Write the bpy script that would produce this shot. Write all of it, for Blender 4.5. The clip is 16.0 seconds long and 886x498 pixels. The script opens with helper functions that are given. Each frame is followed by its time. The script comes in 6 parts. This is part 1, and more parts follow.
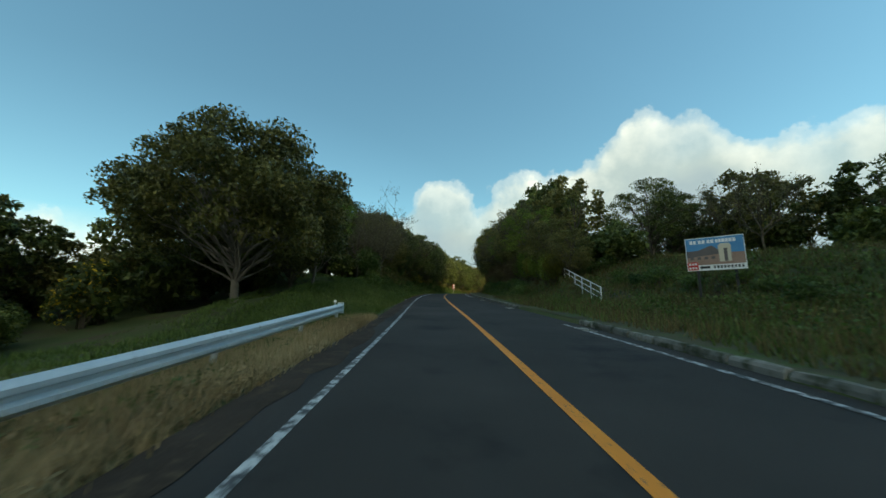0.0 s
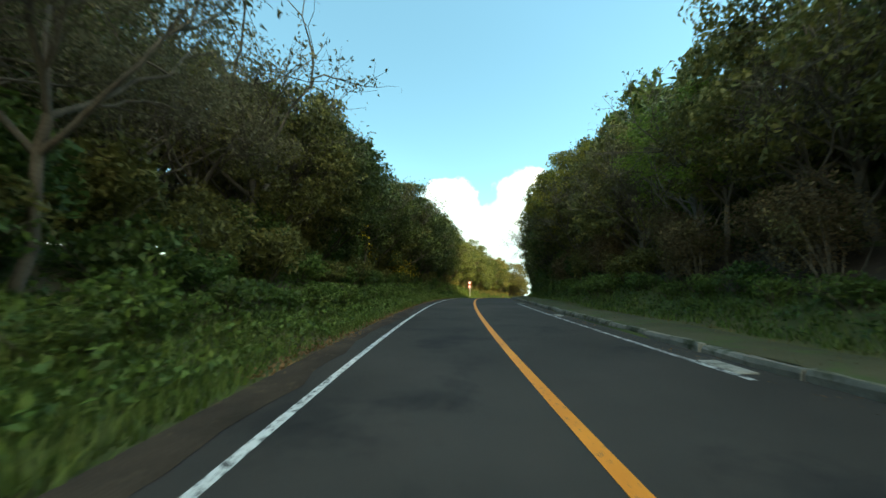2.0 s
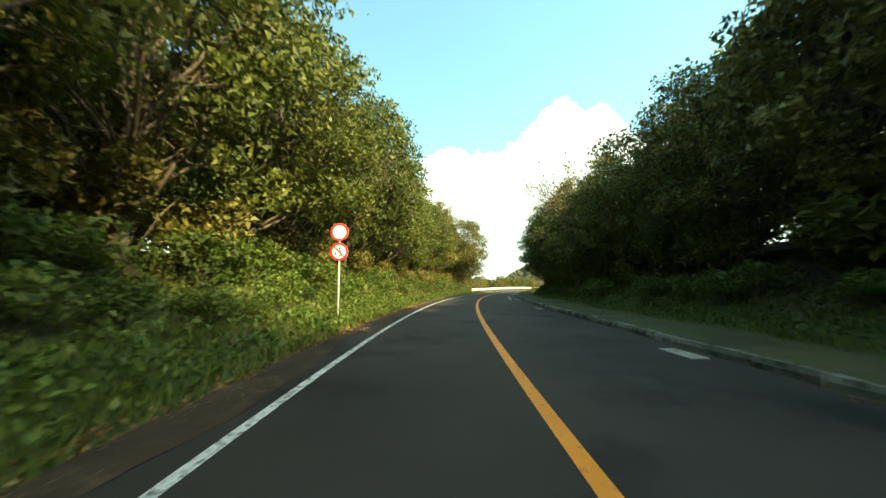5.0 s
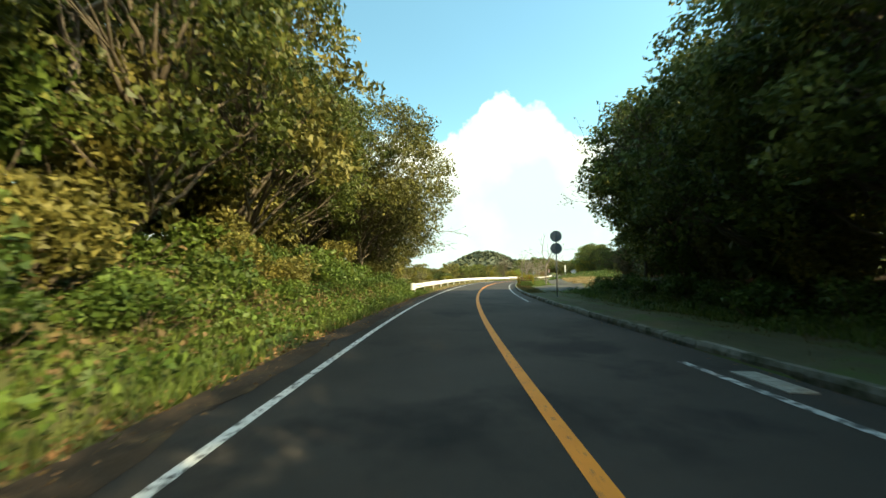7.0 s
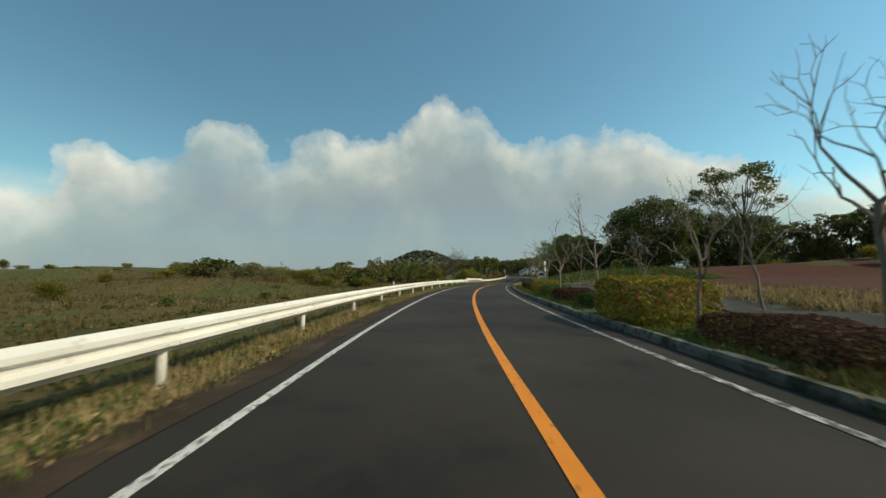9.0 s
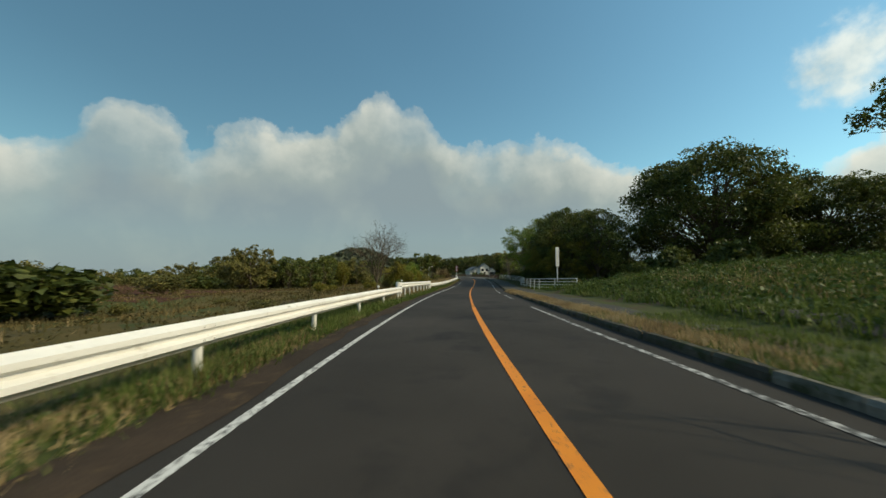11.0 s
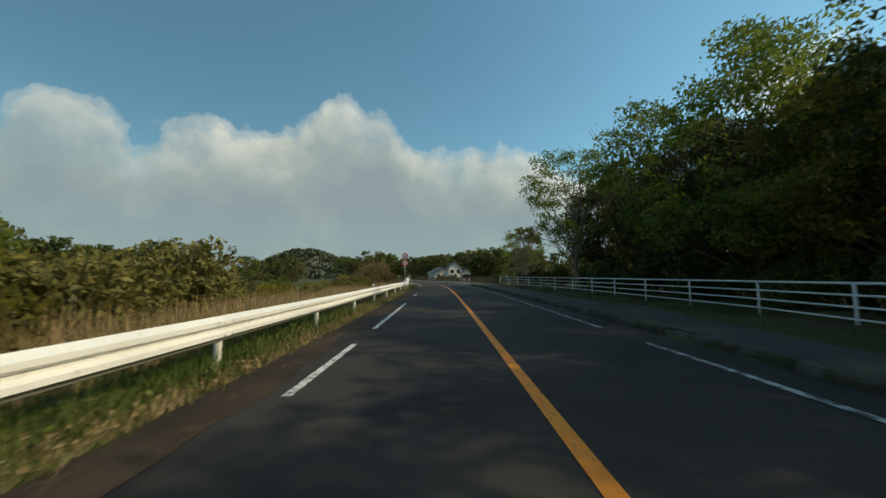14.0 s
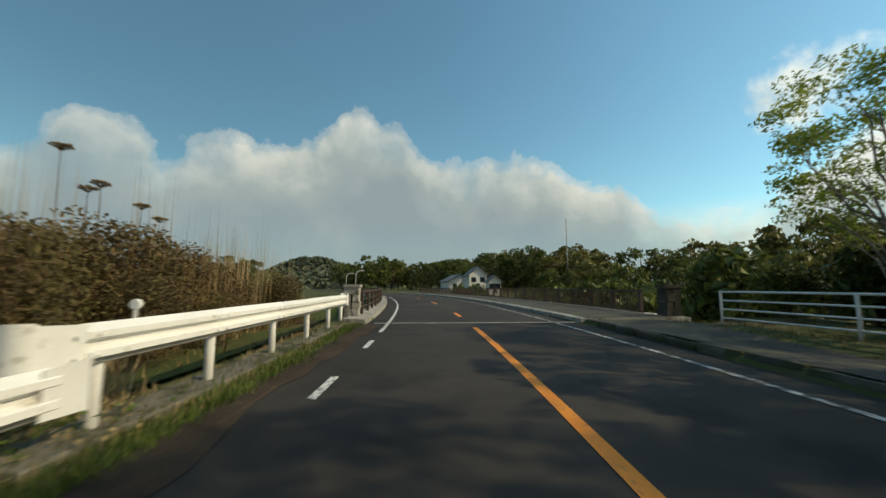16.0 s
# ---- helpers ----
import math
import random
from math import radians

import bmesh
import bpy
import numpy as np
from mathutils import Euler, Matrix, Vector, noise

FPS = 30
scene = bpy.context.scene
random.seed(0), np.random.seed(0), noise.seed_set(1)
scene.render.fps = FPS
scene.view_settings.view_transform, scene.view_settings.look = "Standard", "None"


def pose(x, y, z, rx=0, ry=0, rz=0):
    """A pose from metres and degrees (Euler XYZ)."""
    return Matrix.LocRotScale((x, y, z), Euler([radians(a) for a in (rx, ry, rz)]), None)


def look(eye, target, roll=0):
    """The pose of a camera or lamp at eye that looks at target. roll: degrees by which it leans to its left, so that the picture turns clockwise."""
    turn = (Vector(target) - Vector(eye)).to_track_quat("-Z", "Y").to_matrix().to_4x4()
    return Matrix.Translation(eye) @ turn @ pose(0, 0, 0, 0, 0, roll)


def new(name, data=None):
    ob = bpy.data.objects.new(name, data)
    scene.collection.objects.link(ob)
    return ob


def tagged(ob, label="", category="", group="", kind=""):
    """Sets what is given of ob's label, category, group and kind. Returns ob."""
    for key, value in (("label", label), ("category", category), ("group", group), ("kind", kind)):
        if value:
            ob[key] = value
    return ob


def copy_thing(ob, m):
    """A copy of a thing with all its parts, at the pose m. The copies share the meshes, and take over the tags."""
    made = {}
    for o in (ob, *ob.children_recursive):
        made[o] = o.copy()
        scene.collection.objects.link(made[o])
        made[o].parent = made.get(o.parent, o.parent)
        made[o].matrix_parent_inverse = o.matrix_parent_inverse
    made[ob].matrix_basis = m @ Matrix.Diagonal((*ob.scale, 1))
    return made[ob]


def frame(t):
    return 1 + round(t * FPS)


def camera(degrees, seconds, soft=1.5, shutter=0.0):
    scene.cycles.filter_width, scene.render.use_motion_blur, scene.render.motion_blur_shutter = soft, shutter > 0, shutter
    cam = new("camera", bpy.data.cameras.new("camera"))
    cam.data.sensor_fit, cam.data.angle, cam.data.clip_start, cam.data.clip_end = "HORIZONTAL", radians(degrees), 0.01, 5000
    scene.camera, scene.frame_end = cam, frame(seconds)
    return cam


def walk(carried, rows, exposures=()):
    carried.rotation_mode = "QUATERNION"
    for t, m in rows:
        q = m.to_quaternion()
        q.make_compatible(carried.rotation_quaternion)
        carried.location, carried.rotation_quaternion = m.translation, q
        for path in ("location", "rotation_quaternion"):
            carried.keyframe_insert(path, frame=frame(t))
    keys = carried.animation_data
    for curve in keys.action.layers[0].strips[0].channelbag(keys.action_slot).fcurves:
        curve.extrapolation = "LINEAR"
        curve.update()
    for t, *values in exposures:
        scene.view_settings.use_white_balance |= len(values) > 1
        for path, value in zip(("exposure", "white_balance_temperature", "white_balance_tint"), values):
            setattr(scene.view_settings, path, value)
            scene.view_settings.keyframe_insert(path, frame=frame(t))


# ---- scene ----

# The way of the car: heading in degrees to the right, every half second
HEADING = [0.0, -0.8, -1.8, -1.8, -0.8, 1.3, 2.9, 5.0, 7.3, 9.7, 12.1, 14.5, 16.9, 19.3, 21.6, 24.3, 26.9,
           29.3, 31.5, 33.8, 36.2, 38.7, 41.2, 43.4, 44.9, 45.7, 46.6, 47.4, 47.1, 46.5, 46.0, 45.0, 44.7]
SPEED = [(0.0, 17.5), (16.0, 17.5)]
TILT = [(0.0, 5.8), (1.5, 5.6), (3.5, 5.1), (6.5, 4.3), (9.0, 4.0), (11.5, 4.4), (13.0, 4.6), (14.5, 4.7), (15.5, 5.5), (16.0, 5.7)]     # the camera's tilt against the road
GRADE = [(-40, 0.065), (30, 0.065), (55, 0.058), (78, 0.03), (100, -0.003), (115, -0.007), (140, -0.005), (157, 0.0), (180, -0.004), (201, -0.009), (219, -0.016), (228, -0.016), (240, -0.005), (245, 0.0), (254, 0.009), (282, 0.009), (330, 0.0), (900, 0.0)]   # the road's slope by metres along it
EYE = 1.28
ASIDE = [(0.0, 1.0), (0.5, 0.6), (1.5, 0.0), (9.0, 0.0), (12.0, 0.5), (14.5, 0.2), (15.5, -0.4), (16.0, -0.5)]     # how far the camera looks to the right of the way


def between(rows, t):
    """Straight-line interpolation in rows of (place, value)."""
    return float(np.interp(t, [r[0] for r in rows], [r[1] for r in rows]))


def way_of_the_car():
    """Metres, x, y, z and heading, every 0.05 s of the walk and straight on at both ends."""
    s, x, y, z = 0.0, 0.0, 0.0, 0.0
    knots = [i * 0.5 for i in range(len(HEADING))]
    rows = []
    for i in range(321):
        t = i * 0.05
        a = radians(float(np.interp(t, knots, HEADING)))
        a -= radians(between(ASIDE, t))
        rows.append((s, x, y, z, a))
        d = between(SPEED, t) * 0.05
        s, x, y, z = s + d, x + d * math.sin(a), y + d * math.cos(a), z + d * between(GRADE, s)
    return rows


WAY = way_of_the_car()
LENGTH = WAY[-1][0]


def walk_rows():
    rows = []
    for i in range(0, 321, 10):
        s, x, y, z, a = WAY[i]
        t = i * 0.05
        tilt = between(TILT, t) + math.degrees(math.atan(between(GRADE, s)))
        rows.append((t, pose(x, y, z + EYE, 90 + tilt, 0, -math.degrees(a) - between(ASIDE, t))))
    return rows


cam = camera(102.0, 16.0, shutter=0.1)
walk(cam, walk_rows(), [(0.0, 0.38, 6900, -3), (1.0, 0.85, 7000, -3), (2.0, 1.5, 7700, -6), (2.5, 1.58, 8200, -8), (3.0, 1.62, 8600, -8), (4.5, 1.8, 8800, -9), (6.5, 1.5, 8000, -8), (7.0, 1.35, 7800, -6), (7.5, 1.0, 7400, -4), (8.2, 0.45, 6900, 0), (9.0, -0.24, 6750, 0), (12.0, -0.36, 6750, 0), (15.5, -0.36, 6800, 1), (16.0, -0.28, 6850, 2)])


def long_way():
    """The car's way, carried on past both ends of the walk."""
    back = [(-d, -d * math.sin(WAY[0][4]), -d * math.cos(WAY[0][4]), -d * 0.065, WAY[0][4]) for d in range(160, 0, -1)]
    rows = back + list(WAY)
    s, x, y, z, a = WAY[-1]
    for i in range(700):
        turn = between([(0, -0.33), (20, -0.33), (62, -0.25), (95, 0.0), (700, 0.0)], i)
        a += radians(turn)
        s, x, y, z = s + 1, x + math.sin(a), y + math.cos(a), z + between(GRADE, s)
        rows.append((s, x, y, z, a))
    return np.array(rows)


LONG = long_way()
MIDDLE = [(-160, 1.4), (0, 1.38), (30, 1.22), (65, 0.97), (125, 0.95), (145, 0.88), (165, 0.82), (215, 0.95), (245, 0.99), (258, 1.12), (277, 1.27), (290, 1.22), (900, 1.2)]


def on_way(s, u, z=0.0):
    """World place of s metres along the way, u metres to its right and z above the road there (numbers or arrays)."""
    s = np.asarray(s, float)
    x, y, h, a = (np.interp(s, LONG[:, 0], LONG[:, i]) for i in (1, 2, 3, 4))
    return np.stack(np.broadcast_arrays(x + u * np.cos(a), y - u * np.sin(a), h + z), -1)


def turn_at(s):
    """Turn about z, in degrees, of a thing whose y axis runs along the way."""
    return -math.degrees(float(np.interp(s, LONG[:, 0], LONG[:, 4])))


def kerb_line(s):
    """Where the kerb's face stands, right of the way."""
    return np.interp(s, [-30, 20, 60, 120, 135, 148, 190, 205, 217, 228, 240, 255, 300], [4.8, 4.75, 4.6, 4.4, 4.2, 3.85, 3.9, 4.0, 4.15, 4.35, 4.65, 4.95, 5.05])


def place_of(x, y):
    """s and u of a place in the world."""
    i = np.hypot(LONG[:, 1] - x, LONG[:, 2] - y).argmin()
    dx, dy, a = x - LONG[i, 1], y - LONG[i, 2], LONG[i, 4]
    return LONG[i, 0] + dx * math.sin(a) + dy * math.cos(a), dx * math.cos(a) - dy * math.sin(a)


def afar(s, right, dist):
    """s and u of a place that lies so many degrees right of the way at s, at that distance."""
    x, y, _ = on_way(s, 0.0)
    a = np.interp(s, LONG[:, 0], LONG[:, 4]) + radians(right)
    return place_of(x + dist * math.sin(a), y + dist * math.cos(a))


def middle(s):
    return np.interp(s, [r[0] for r in MIDDLE], [r[1] for r in MIDDLE])


# ---- world and sun ----
SUN_FROM, SUN_UP = 147.0, 36.0      # degrees clockwise from the y axis, degrees above the horizon


class Nodes:
    """Short hand for node trees."""

    def __init__(self, tree):
        self.tree, self.tree_nodes, self.links = tree, tree.nodes, tree.links

    def add(self, kind, **inputs):
        n = self.tree_nodes.new(kind)
        for k, v in inputs.items():
            self.put(n.inputs[k.replace("_", " ")], v)
        return n

    def put(self, socket, v):
        if isinstance(v, bpy.types.NodeSocket):
            self.links.new(v, socket)
        else:
            socket.default_value = v

    def math(self, op, a, b=0.0, clamp=False):
        n = self.tree_nodes.new("ShaderNodeMath")
        n.operation, n.use_clamp = op, clamp
        self.put(n.inputs[0], a)
        self.put(n.inputs[1], b)
        return n.outputs[0]

    def ramp(self, x, stops, smooth=False):
        n = self.tree_nodes.new("ShaderNodeValToRGB")
        n.color_ramp.interpolation = "EASE" if smooth else "LINEAR"
        e = n.color_ramp.elements
        while len(e) < len(stops):
            e.new(0.5)
        for el, (p, c) in zip(e, stops):
            el.position = p
            el.color = (c, c, c, 1) if isinstance(c, (int, float)) else (*c, 1)
        self.put(n.inputs[0], x)
        return n.outputs[0]

    def noise(self, vector, scale, detail=4.0, rough=0.55):
        n = self.add("ShaderNodeTexNoise", Scale=scale, Detail=detail, Roughness=rough)
        self.put(n.inputs["Vector"], vector)
        return n.outputs[0]

    def mix(self, fac, a, b):
        n = self.tree_nodes.new("ShaderNodeMix")
        n.data_type = "RGBA"
        self.put(n.inputs[0], fac)
        for sock, v in ((n.inputs[6], a), (n.inputs[7], b)):
            self.put(sock, (*v, 1) if isinstance(v, tuple) and len(v) == 3 else v)
        return n.outputs[2]


def make_world():
    world = bpy.data.worlds.new("sky")
    scene.world = world
    world.use_nodes = True
    w = Nodes(world.node_tree)
    w.tree_nodes.clear()
    sky = w.add("ShaderNodeTexSky")
    sky.sky_type, sky.sun_disc = "NISHITA", False
    sky.sun_elevation, sky.sun_rotation = radians(SUN_UP), radians(SUN_FROM)
    sky.air_density, sky.dust_density, sky.ozone_density = 1.0, 0.3, 1.2
    way = w.add("ShaderNodeTexCoord").outputs["Generated"]
    split = w.add("ShaderNodeSeparateXYZ", Vector=way)
    x, y, z = split.outputs
    azimuth = w.math("ARCTAN2", x, y)                     # to the right of the y axis
    height = w.math("ARCSINE", z)
    # cumulus: ragged tops over a bank that thins out towards the horizon
    fluff = w.noise(way, 8.0, 9.0, 0.55)
    billow = w.noise(way, 2.6, 2.0, 0.5)
    place = w.math("DIVIDE", w.math("ADD", azimuth, math.pi), 2 * math.pi)
    # the high banks behind the start are unseen, added for white fill light
    tops = [(-179, 50), (-150, 40), (-115, 20), (-60, 12), (-30, 6), (-19, 9), (-14, 14), (-10, 13), (-6, 16), (-3, 19), (3.5, 20), (5.4, 16.5), (10, 19), (17, 20.5),
            (24, 21), (27, 23), (30.5, 25.5), (38, 25.5), (40, 22.5), (43, 19.5), (54, 19), (62, 18), (65.5, 15.5), (71.5, 16.5), (75, 12), (80, 8), (86, 9), (102, 22), (118, 46), (150, 56), (179, 50)]
    top = w.ramp(place, [((a + 180) / 360, e / 60) for a, e in tops])
    top = w.math("MULTIPLY", top, radians(60))
    edge = w.math("ADD", w.math("SUBTRACT", top, height), w.math("MULTIPLY", w.math("SUBTRACT", fluff, 0.5), 0.2))
    cover = w.ramp(w.math("ADD", w.math("MULTIPLY", edge, 12.0), 0.42), [(0.3, 0.0), (0.46, 0.45), (0.85, 1.0)], True)
    veil = w.ramp(w.math("ADD", billow, w.math("MULTIPLY", edge, 1.2)), [(0.35, 0.7), (0.62, 1.0)], True)
    cover = w.math("MULTIPLY", cover, veil)
    # a small cloud apart, higher up on the sunny side
    da = w.math("DIVIDE", w.math("SUBTRACT", azimuth, radians(92)), 0.12)
    dh = w.math("DIVIDE", w.math("SUBTRACT", height, radians(21.5)), 0.09)
    puff = w.math("SUBTRACT", 1.0, w.math("ADD", w.math("MULTIPLY", da, da), w.math("MULTIPLY", dh, dh)))
    puff = w.math("ADD", puff, w.math("MULTIPLY", w.math("SUBTRACT", fluff, 0.5), 4.0))
    puff = w.math("MULTIPLY", w.ramp(puff, [(0.0, 0.0), (0.9, 1.0)], True), 0.75)
    cover = w.math("MAXIMUM", cover, puff)
    sun = Vector((math.sin(radians(SUN_FROM)) * math.cos(radians(SUN_UP)), math.cos(radians(SUN_FROM)) * math.cos(radians(SUN_UP)), math.sin(radians(SUN_UP))))
    aside = w.tree_nodes.new("ShaderNodeVectorMath")
    aside.operation = "ADD"
    w.links.new(way, aside.inputs[0])
    aside.inputs[1].default_value = sun * 0.05
    lit = w.math("SUBTRACT", fluff, w.noise(aside.outputs[0], 8.0, 9.0, 0.55))
    depth = w.math("MULTIPLY", edge, 5.5, True)
    shade = w.math("ADD", w.math("MULTIPLY", w.math("SUBTRACT", 1.0, depth), 0.75), w.math("MULTIPLY", lit, w.math("SUBTRACT", 1.7, w.math("MULTIPLY", depth, 1.2))))
    shade = w.math("ADD", shade, w.math("MULTIPLY", w.math("SUBTRACT", billow, 0.5), 0.5), True)
    toward = w.tree_nodes.new("ShaderNodeVectorMath")
    toward.operation = "DOT_PRODUCT"
    w.links.new(way, toward.inputs[0])
    toward.inputs[1].default_value = sun
    glow = w.math("POWER", w.math("MAXIMUM", toward.outputs["Value"], 0.0), 3.0)      # clouds round the sun are brighter
    shade = w.math("ADD", shade, w.math("MULTIPLY", glow, 0.8), True)
    tint = w.ramp(shade, [(0.0, (2.35, 2.85, 3.25)), (0.3, (2.95, 3.4, 3.55)), (0.6, (4.5, 4.7, 4.6)), (1.0, (6.6, 6.4, 6.0))])
    # clouds towards the sun brightened further, as added fill for the shaded stretch
    near_sun = w.math("ADD", 1.0, w.math("MULTIPLY", w.math("POWER", w.math("MAXIMUM", toward.outputs["Value"], 0.0), 4.0), 1.8))
    bright = w.tree_nodes.new("ShaderNodeVectorMath")
    bright.operation = "SCALE"
    w.links.new(tint, bright.inputs[0])
    w.links.new(near_sun, bright.inputs["Scale"])
    tint = bright.outputs[0]
    low = w.ramp(w.math("MULTIPLY", height, 5.0), [(0.0, 0.9), (0.5, 0.9), (1.0, 1.0)])
    haze = w.ramp(w.math("MULTIPLY", height, 5.0), [(0.0, 0.97), (0.45, 0.9), (1.0, 0.0)])
    cover = w.math("MAXIMUM", w.math("MULTIPLY", cover, low), haze)
    clear = w.tree_nodes.new("ShaderNodeMix")
    clear.data_type, clear.blend_type = "RGBA", "MULTIPLY"
    clear.inputs[0].default_value = 1.0
    w.links.new(sky.outputs[0], clear.inputs[6])
    clear.inputs[7].default_value = (0.86, 1.14, 1.06, 1)
    gain = w.ramp(w.math("ADD", w.math("MULTIPLY", toward.outputs["Value"], 0.5), 0.5), [(0.0, 0.6), (0.3, 0.78), (0.5, 1.1), (0.78, 1.32), (1.0, 1.35)])   # the clear sky is deepest away from the sun
    deep = w.tree_nodes.new("ShaderNodeMix")
    deep.data_type, deep.blend_type = "RGBA", "MULTIPLY"
    deep.inputs[0].default_value = 1.0
    w.links.new(clear.outputs[2], deep.inputs[6])
    w.links.new(gain, deep.inputs[7])
    colour = w.mix(cover, deep.outputs[2], tint)
    back = w.add("ShaderNodeBackground", Color=colour, Strength=0.15)
    out = w.add("ShaderNodeOutputWorld")
    w.links.new(back.outputs[0], out.inputs[0])

    lamp = bpy.data.lights.new("sun", "SUN")
    lamp.energy, lamp.angle, lamp.color = 4.0, radians(0.6), (1.0, 0.82, 0.58)
    new("sun", lamp).matrix_world = look(sun * 100, (0, 0, 0))


make_world()

# ---- materials ----
def material(name, colours, rough=0.85, scale=4.0, fine=60.0, bump=0.0, metal=0.0, spots=None, pieces=0.0, islands=0.0, leaf=0.0):
    """A surface of two or three colours mixed at two scales. spots: (colour, scale, from, to) of stains or wear; pieces, islands: how far
    single objects or loose pieces of a mesh differ in brightness; leaf: how much light shines through."""
    m = bpy.data.materials.new(name)
    m.use_nodes = True
    n = Nodes(m.node_tree)
    n.tree_nodes.clear()
    at = n.add("ShaderNodeTexCoord").outputs["Object"]
    if pieces:
        at = n.add("ShaderNodeNewGeometry").outputs["Position"]
    big, small = n.noise(at, scale, 3.0), n.noise(at, fine, 4.0, 0.6)
    both = n.math("ADD", n.math("MULTIPLY", big, 0.6), n.math("MULTIPLY", small, 0.4))
    step = 0.3 / max(1, len(colours) - 1)
    c = n.ramp(both, [(0.35 + i * step, k) for i, k in enumerate(colours)])
    if spots:
        col, sc, lo, hi = spots
        c = n.mix(n.ramp(n.noise(at, sc, 5.0, 0.65), [(lo, 0.0), (hi, 1.0)]), c, col)
    for amount, sock in ((pieces, n.add("ShaderNodeObjectInfo").outputs["Random"]), (islands, n.add("ShaderNodeNewGeometry").outputs["Random Per Island"])):
        if amount:
            v = n.math("ADD", n.math("MULTIPLY", sock, 2 * amount), 1 - amount)
            hsv = n.add("ShaderNodeHueSaturation", Value=v, Color=c)
            n.put(hsv.inputs["Hue"], n.math("ADD", n.math("MULTIPLY", sock, -0.05 * amount), 0.5 + 0.025 * amount))
            c = hsv.outputs[0]
    b = n.add("ShaderNodeBsdfPrincipled", Roughness=rough, Metallic=metal)
    n.put(b.inputs["Base Color"], c)
    b.inputs["Specular IOR Level"].default_value = 0.28 if leaf else 0.2 if rough > 0.8 else 0.4
    if bump:
        bp = n.add("ShaderNodeBump", Strength=bump, Distance=0.02, Height=both)
        n.links.new(bp.outputs[0], b.inputs["Normal"])
    shader = b.outputs[0]
    if leaf:
        t = n.add("ShaderNodeBsdfTranslucent", Color=c)
        mix = n.add("ShaderNodeMixShader", Fac=leaf)
        n.links.new(shader, mix.inputs[1])
        n.links.new(t.outputs[0], mix.inputs[2])
        shader = mix.outputs[0]
    out = n.add("ShaderNodeOutputMaterial")
    n.links.new(shader, out.inputs[0])
    return m


ASPHALT = material("asphalt", [(0.026, 0.023, 0.02), (0.039, 0.0345, 0.03), (0.055, 0.048, 0.042)], 0.85, 0.3, 120.0, 0.5, spots=((0.017, 0.016, 0.016), 0.45, 0.54, 0.68))
PATH_ASPHALT = material("walkway_asphalt", [(0.05, 0.047, 0.043), (0.078, 0.073, 0.065)], 0.95, 0.8, 60.0, 0.4, spots=((0.09, 0.1, 0.05), 1.3, 0.52, 0.68))
WHITE_LINE = material("worn_white_paint", [(0.55, 0.55, 0.53), (0.68, 0.68, 0.66)], 0.7, 3.0, 60.0, 0.1, spots=((0.07, 0.07, 0.068), 14.0, 0.5, 0.6))
FAINT_LINE = material("faded_white_paint", [(0.4, 0.4, 0.39), (0.55, 0.55, 0.53)], 0.8, 3.0, 60.0, 0.1, spots=((0.06, 0.06, 0.058), 7.0, 0.42, 0.56))
YELLOW_LINE = material("worn_yellow_paint", [(0.64, 0.205, 0.016), (0.74, 0.262, 0.022)], 0.7, 2.0, 60.0, 0.1, spots=((0.09, 0.07, 0.05), 16.0, 0.58, 0.68))
GROUND = material("grassy_soil", [(0.04, 0.055, 0.016), (0.06, 0.072, 0.022), (0.085, 0.08, 0.034)], 1.0, 0.25, 9.0, 0.6, spots=((0.07, 0.05, 0.032), 0.5, 0.52, 0.66))
RED_SOIL = material("ploughed_red_soil", [(0.055, 0.022, 0.014), (0.085, 0.034, 0.021)], 1.0, 0.5, 14.0, 0.8)
CONCRETE = material("weathered_concrete", [(0.2, 0.19, 0.17), (0.3, 0.285, 0.255), (0.36, 0.345, 0.31)], 0.95, 1.2, 40.0, 0.4, spots=((0.07, 0.075, 0.05), 3.0, 0.52, 0.68), pieces=0.18)
KERB_DARK = material("dirty_kerb", [(0.04, 0.037, 0.03), (0.07, 0.064, 0.052), (0.12, 0.11, 0.09)], 0.95, 1.2, 40.0, 0.5, spots=((0.045, 0.05, 0.025), 2.5, 0.46, 0.6), pieces=0.25)
STAINED = material("stained_concrete", [(0.09, 0.08, 0.065), (0.15, 0.135, 0.11), (0.21, 0.19, 0.16)], 0.95, 0.8, 40.0, 0.5, spots=((0.045, 0.042, 0.03), 1.8, 0.5, 0.64))
KERB_STONE = material("mossy_kerb", [(0.1, 0.095, 0.08), (0.17, 0.16, 0.135), (0.23, 0.215, 0.185)], 0.95, 1.2, 40.0, 0.5, spots=((0.05, 0.055, 0.03), 2.5, 0.48, 0.62), pieces=0.25)
DARK_STONE = material("dark_brown_stone", [(0.03, 0.027, 0.024), (0.055, 0.05, 0.043), (0.08, 0.072, 0.06)], 0.95, 2.0, 40.0, 0.5, pieces=0.2)
MOSSY_PATH = material("overgrown_path", [(0.045, 0.044, 0.024), (0.07, 0.066, 0.035), (0.095, 0.084, 0.048)], 1.0, 0.7, 40.0, 0.6, spots=((0.06, 0.085, 0.025), 1.1, 0.5, 0.64))
RAIL_WHITE = material("painted_steel", [(0.7, 0.695, 0.66), (0.82, 0.815, 0.78)], 0.5, 1.2, 30.0, 0.05, spots=((0.3, 0.27, 0.2), 5.0, 0.62, 0.75), pieces=0.05)
RAIL_GREY = material("galvanised_steel", [(0.5, 0.54, 0.56), (0.66, 0.69, 0.7)], 0.45, 1.2, 30.0, 0.05, metal=0.2, spots=((0.28, 0.26, 0.22), 5.0, 0.62, 0.75), pieces=0.05)
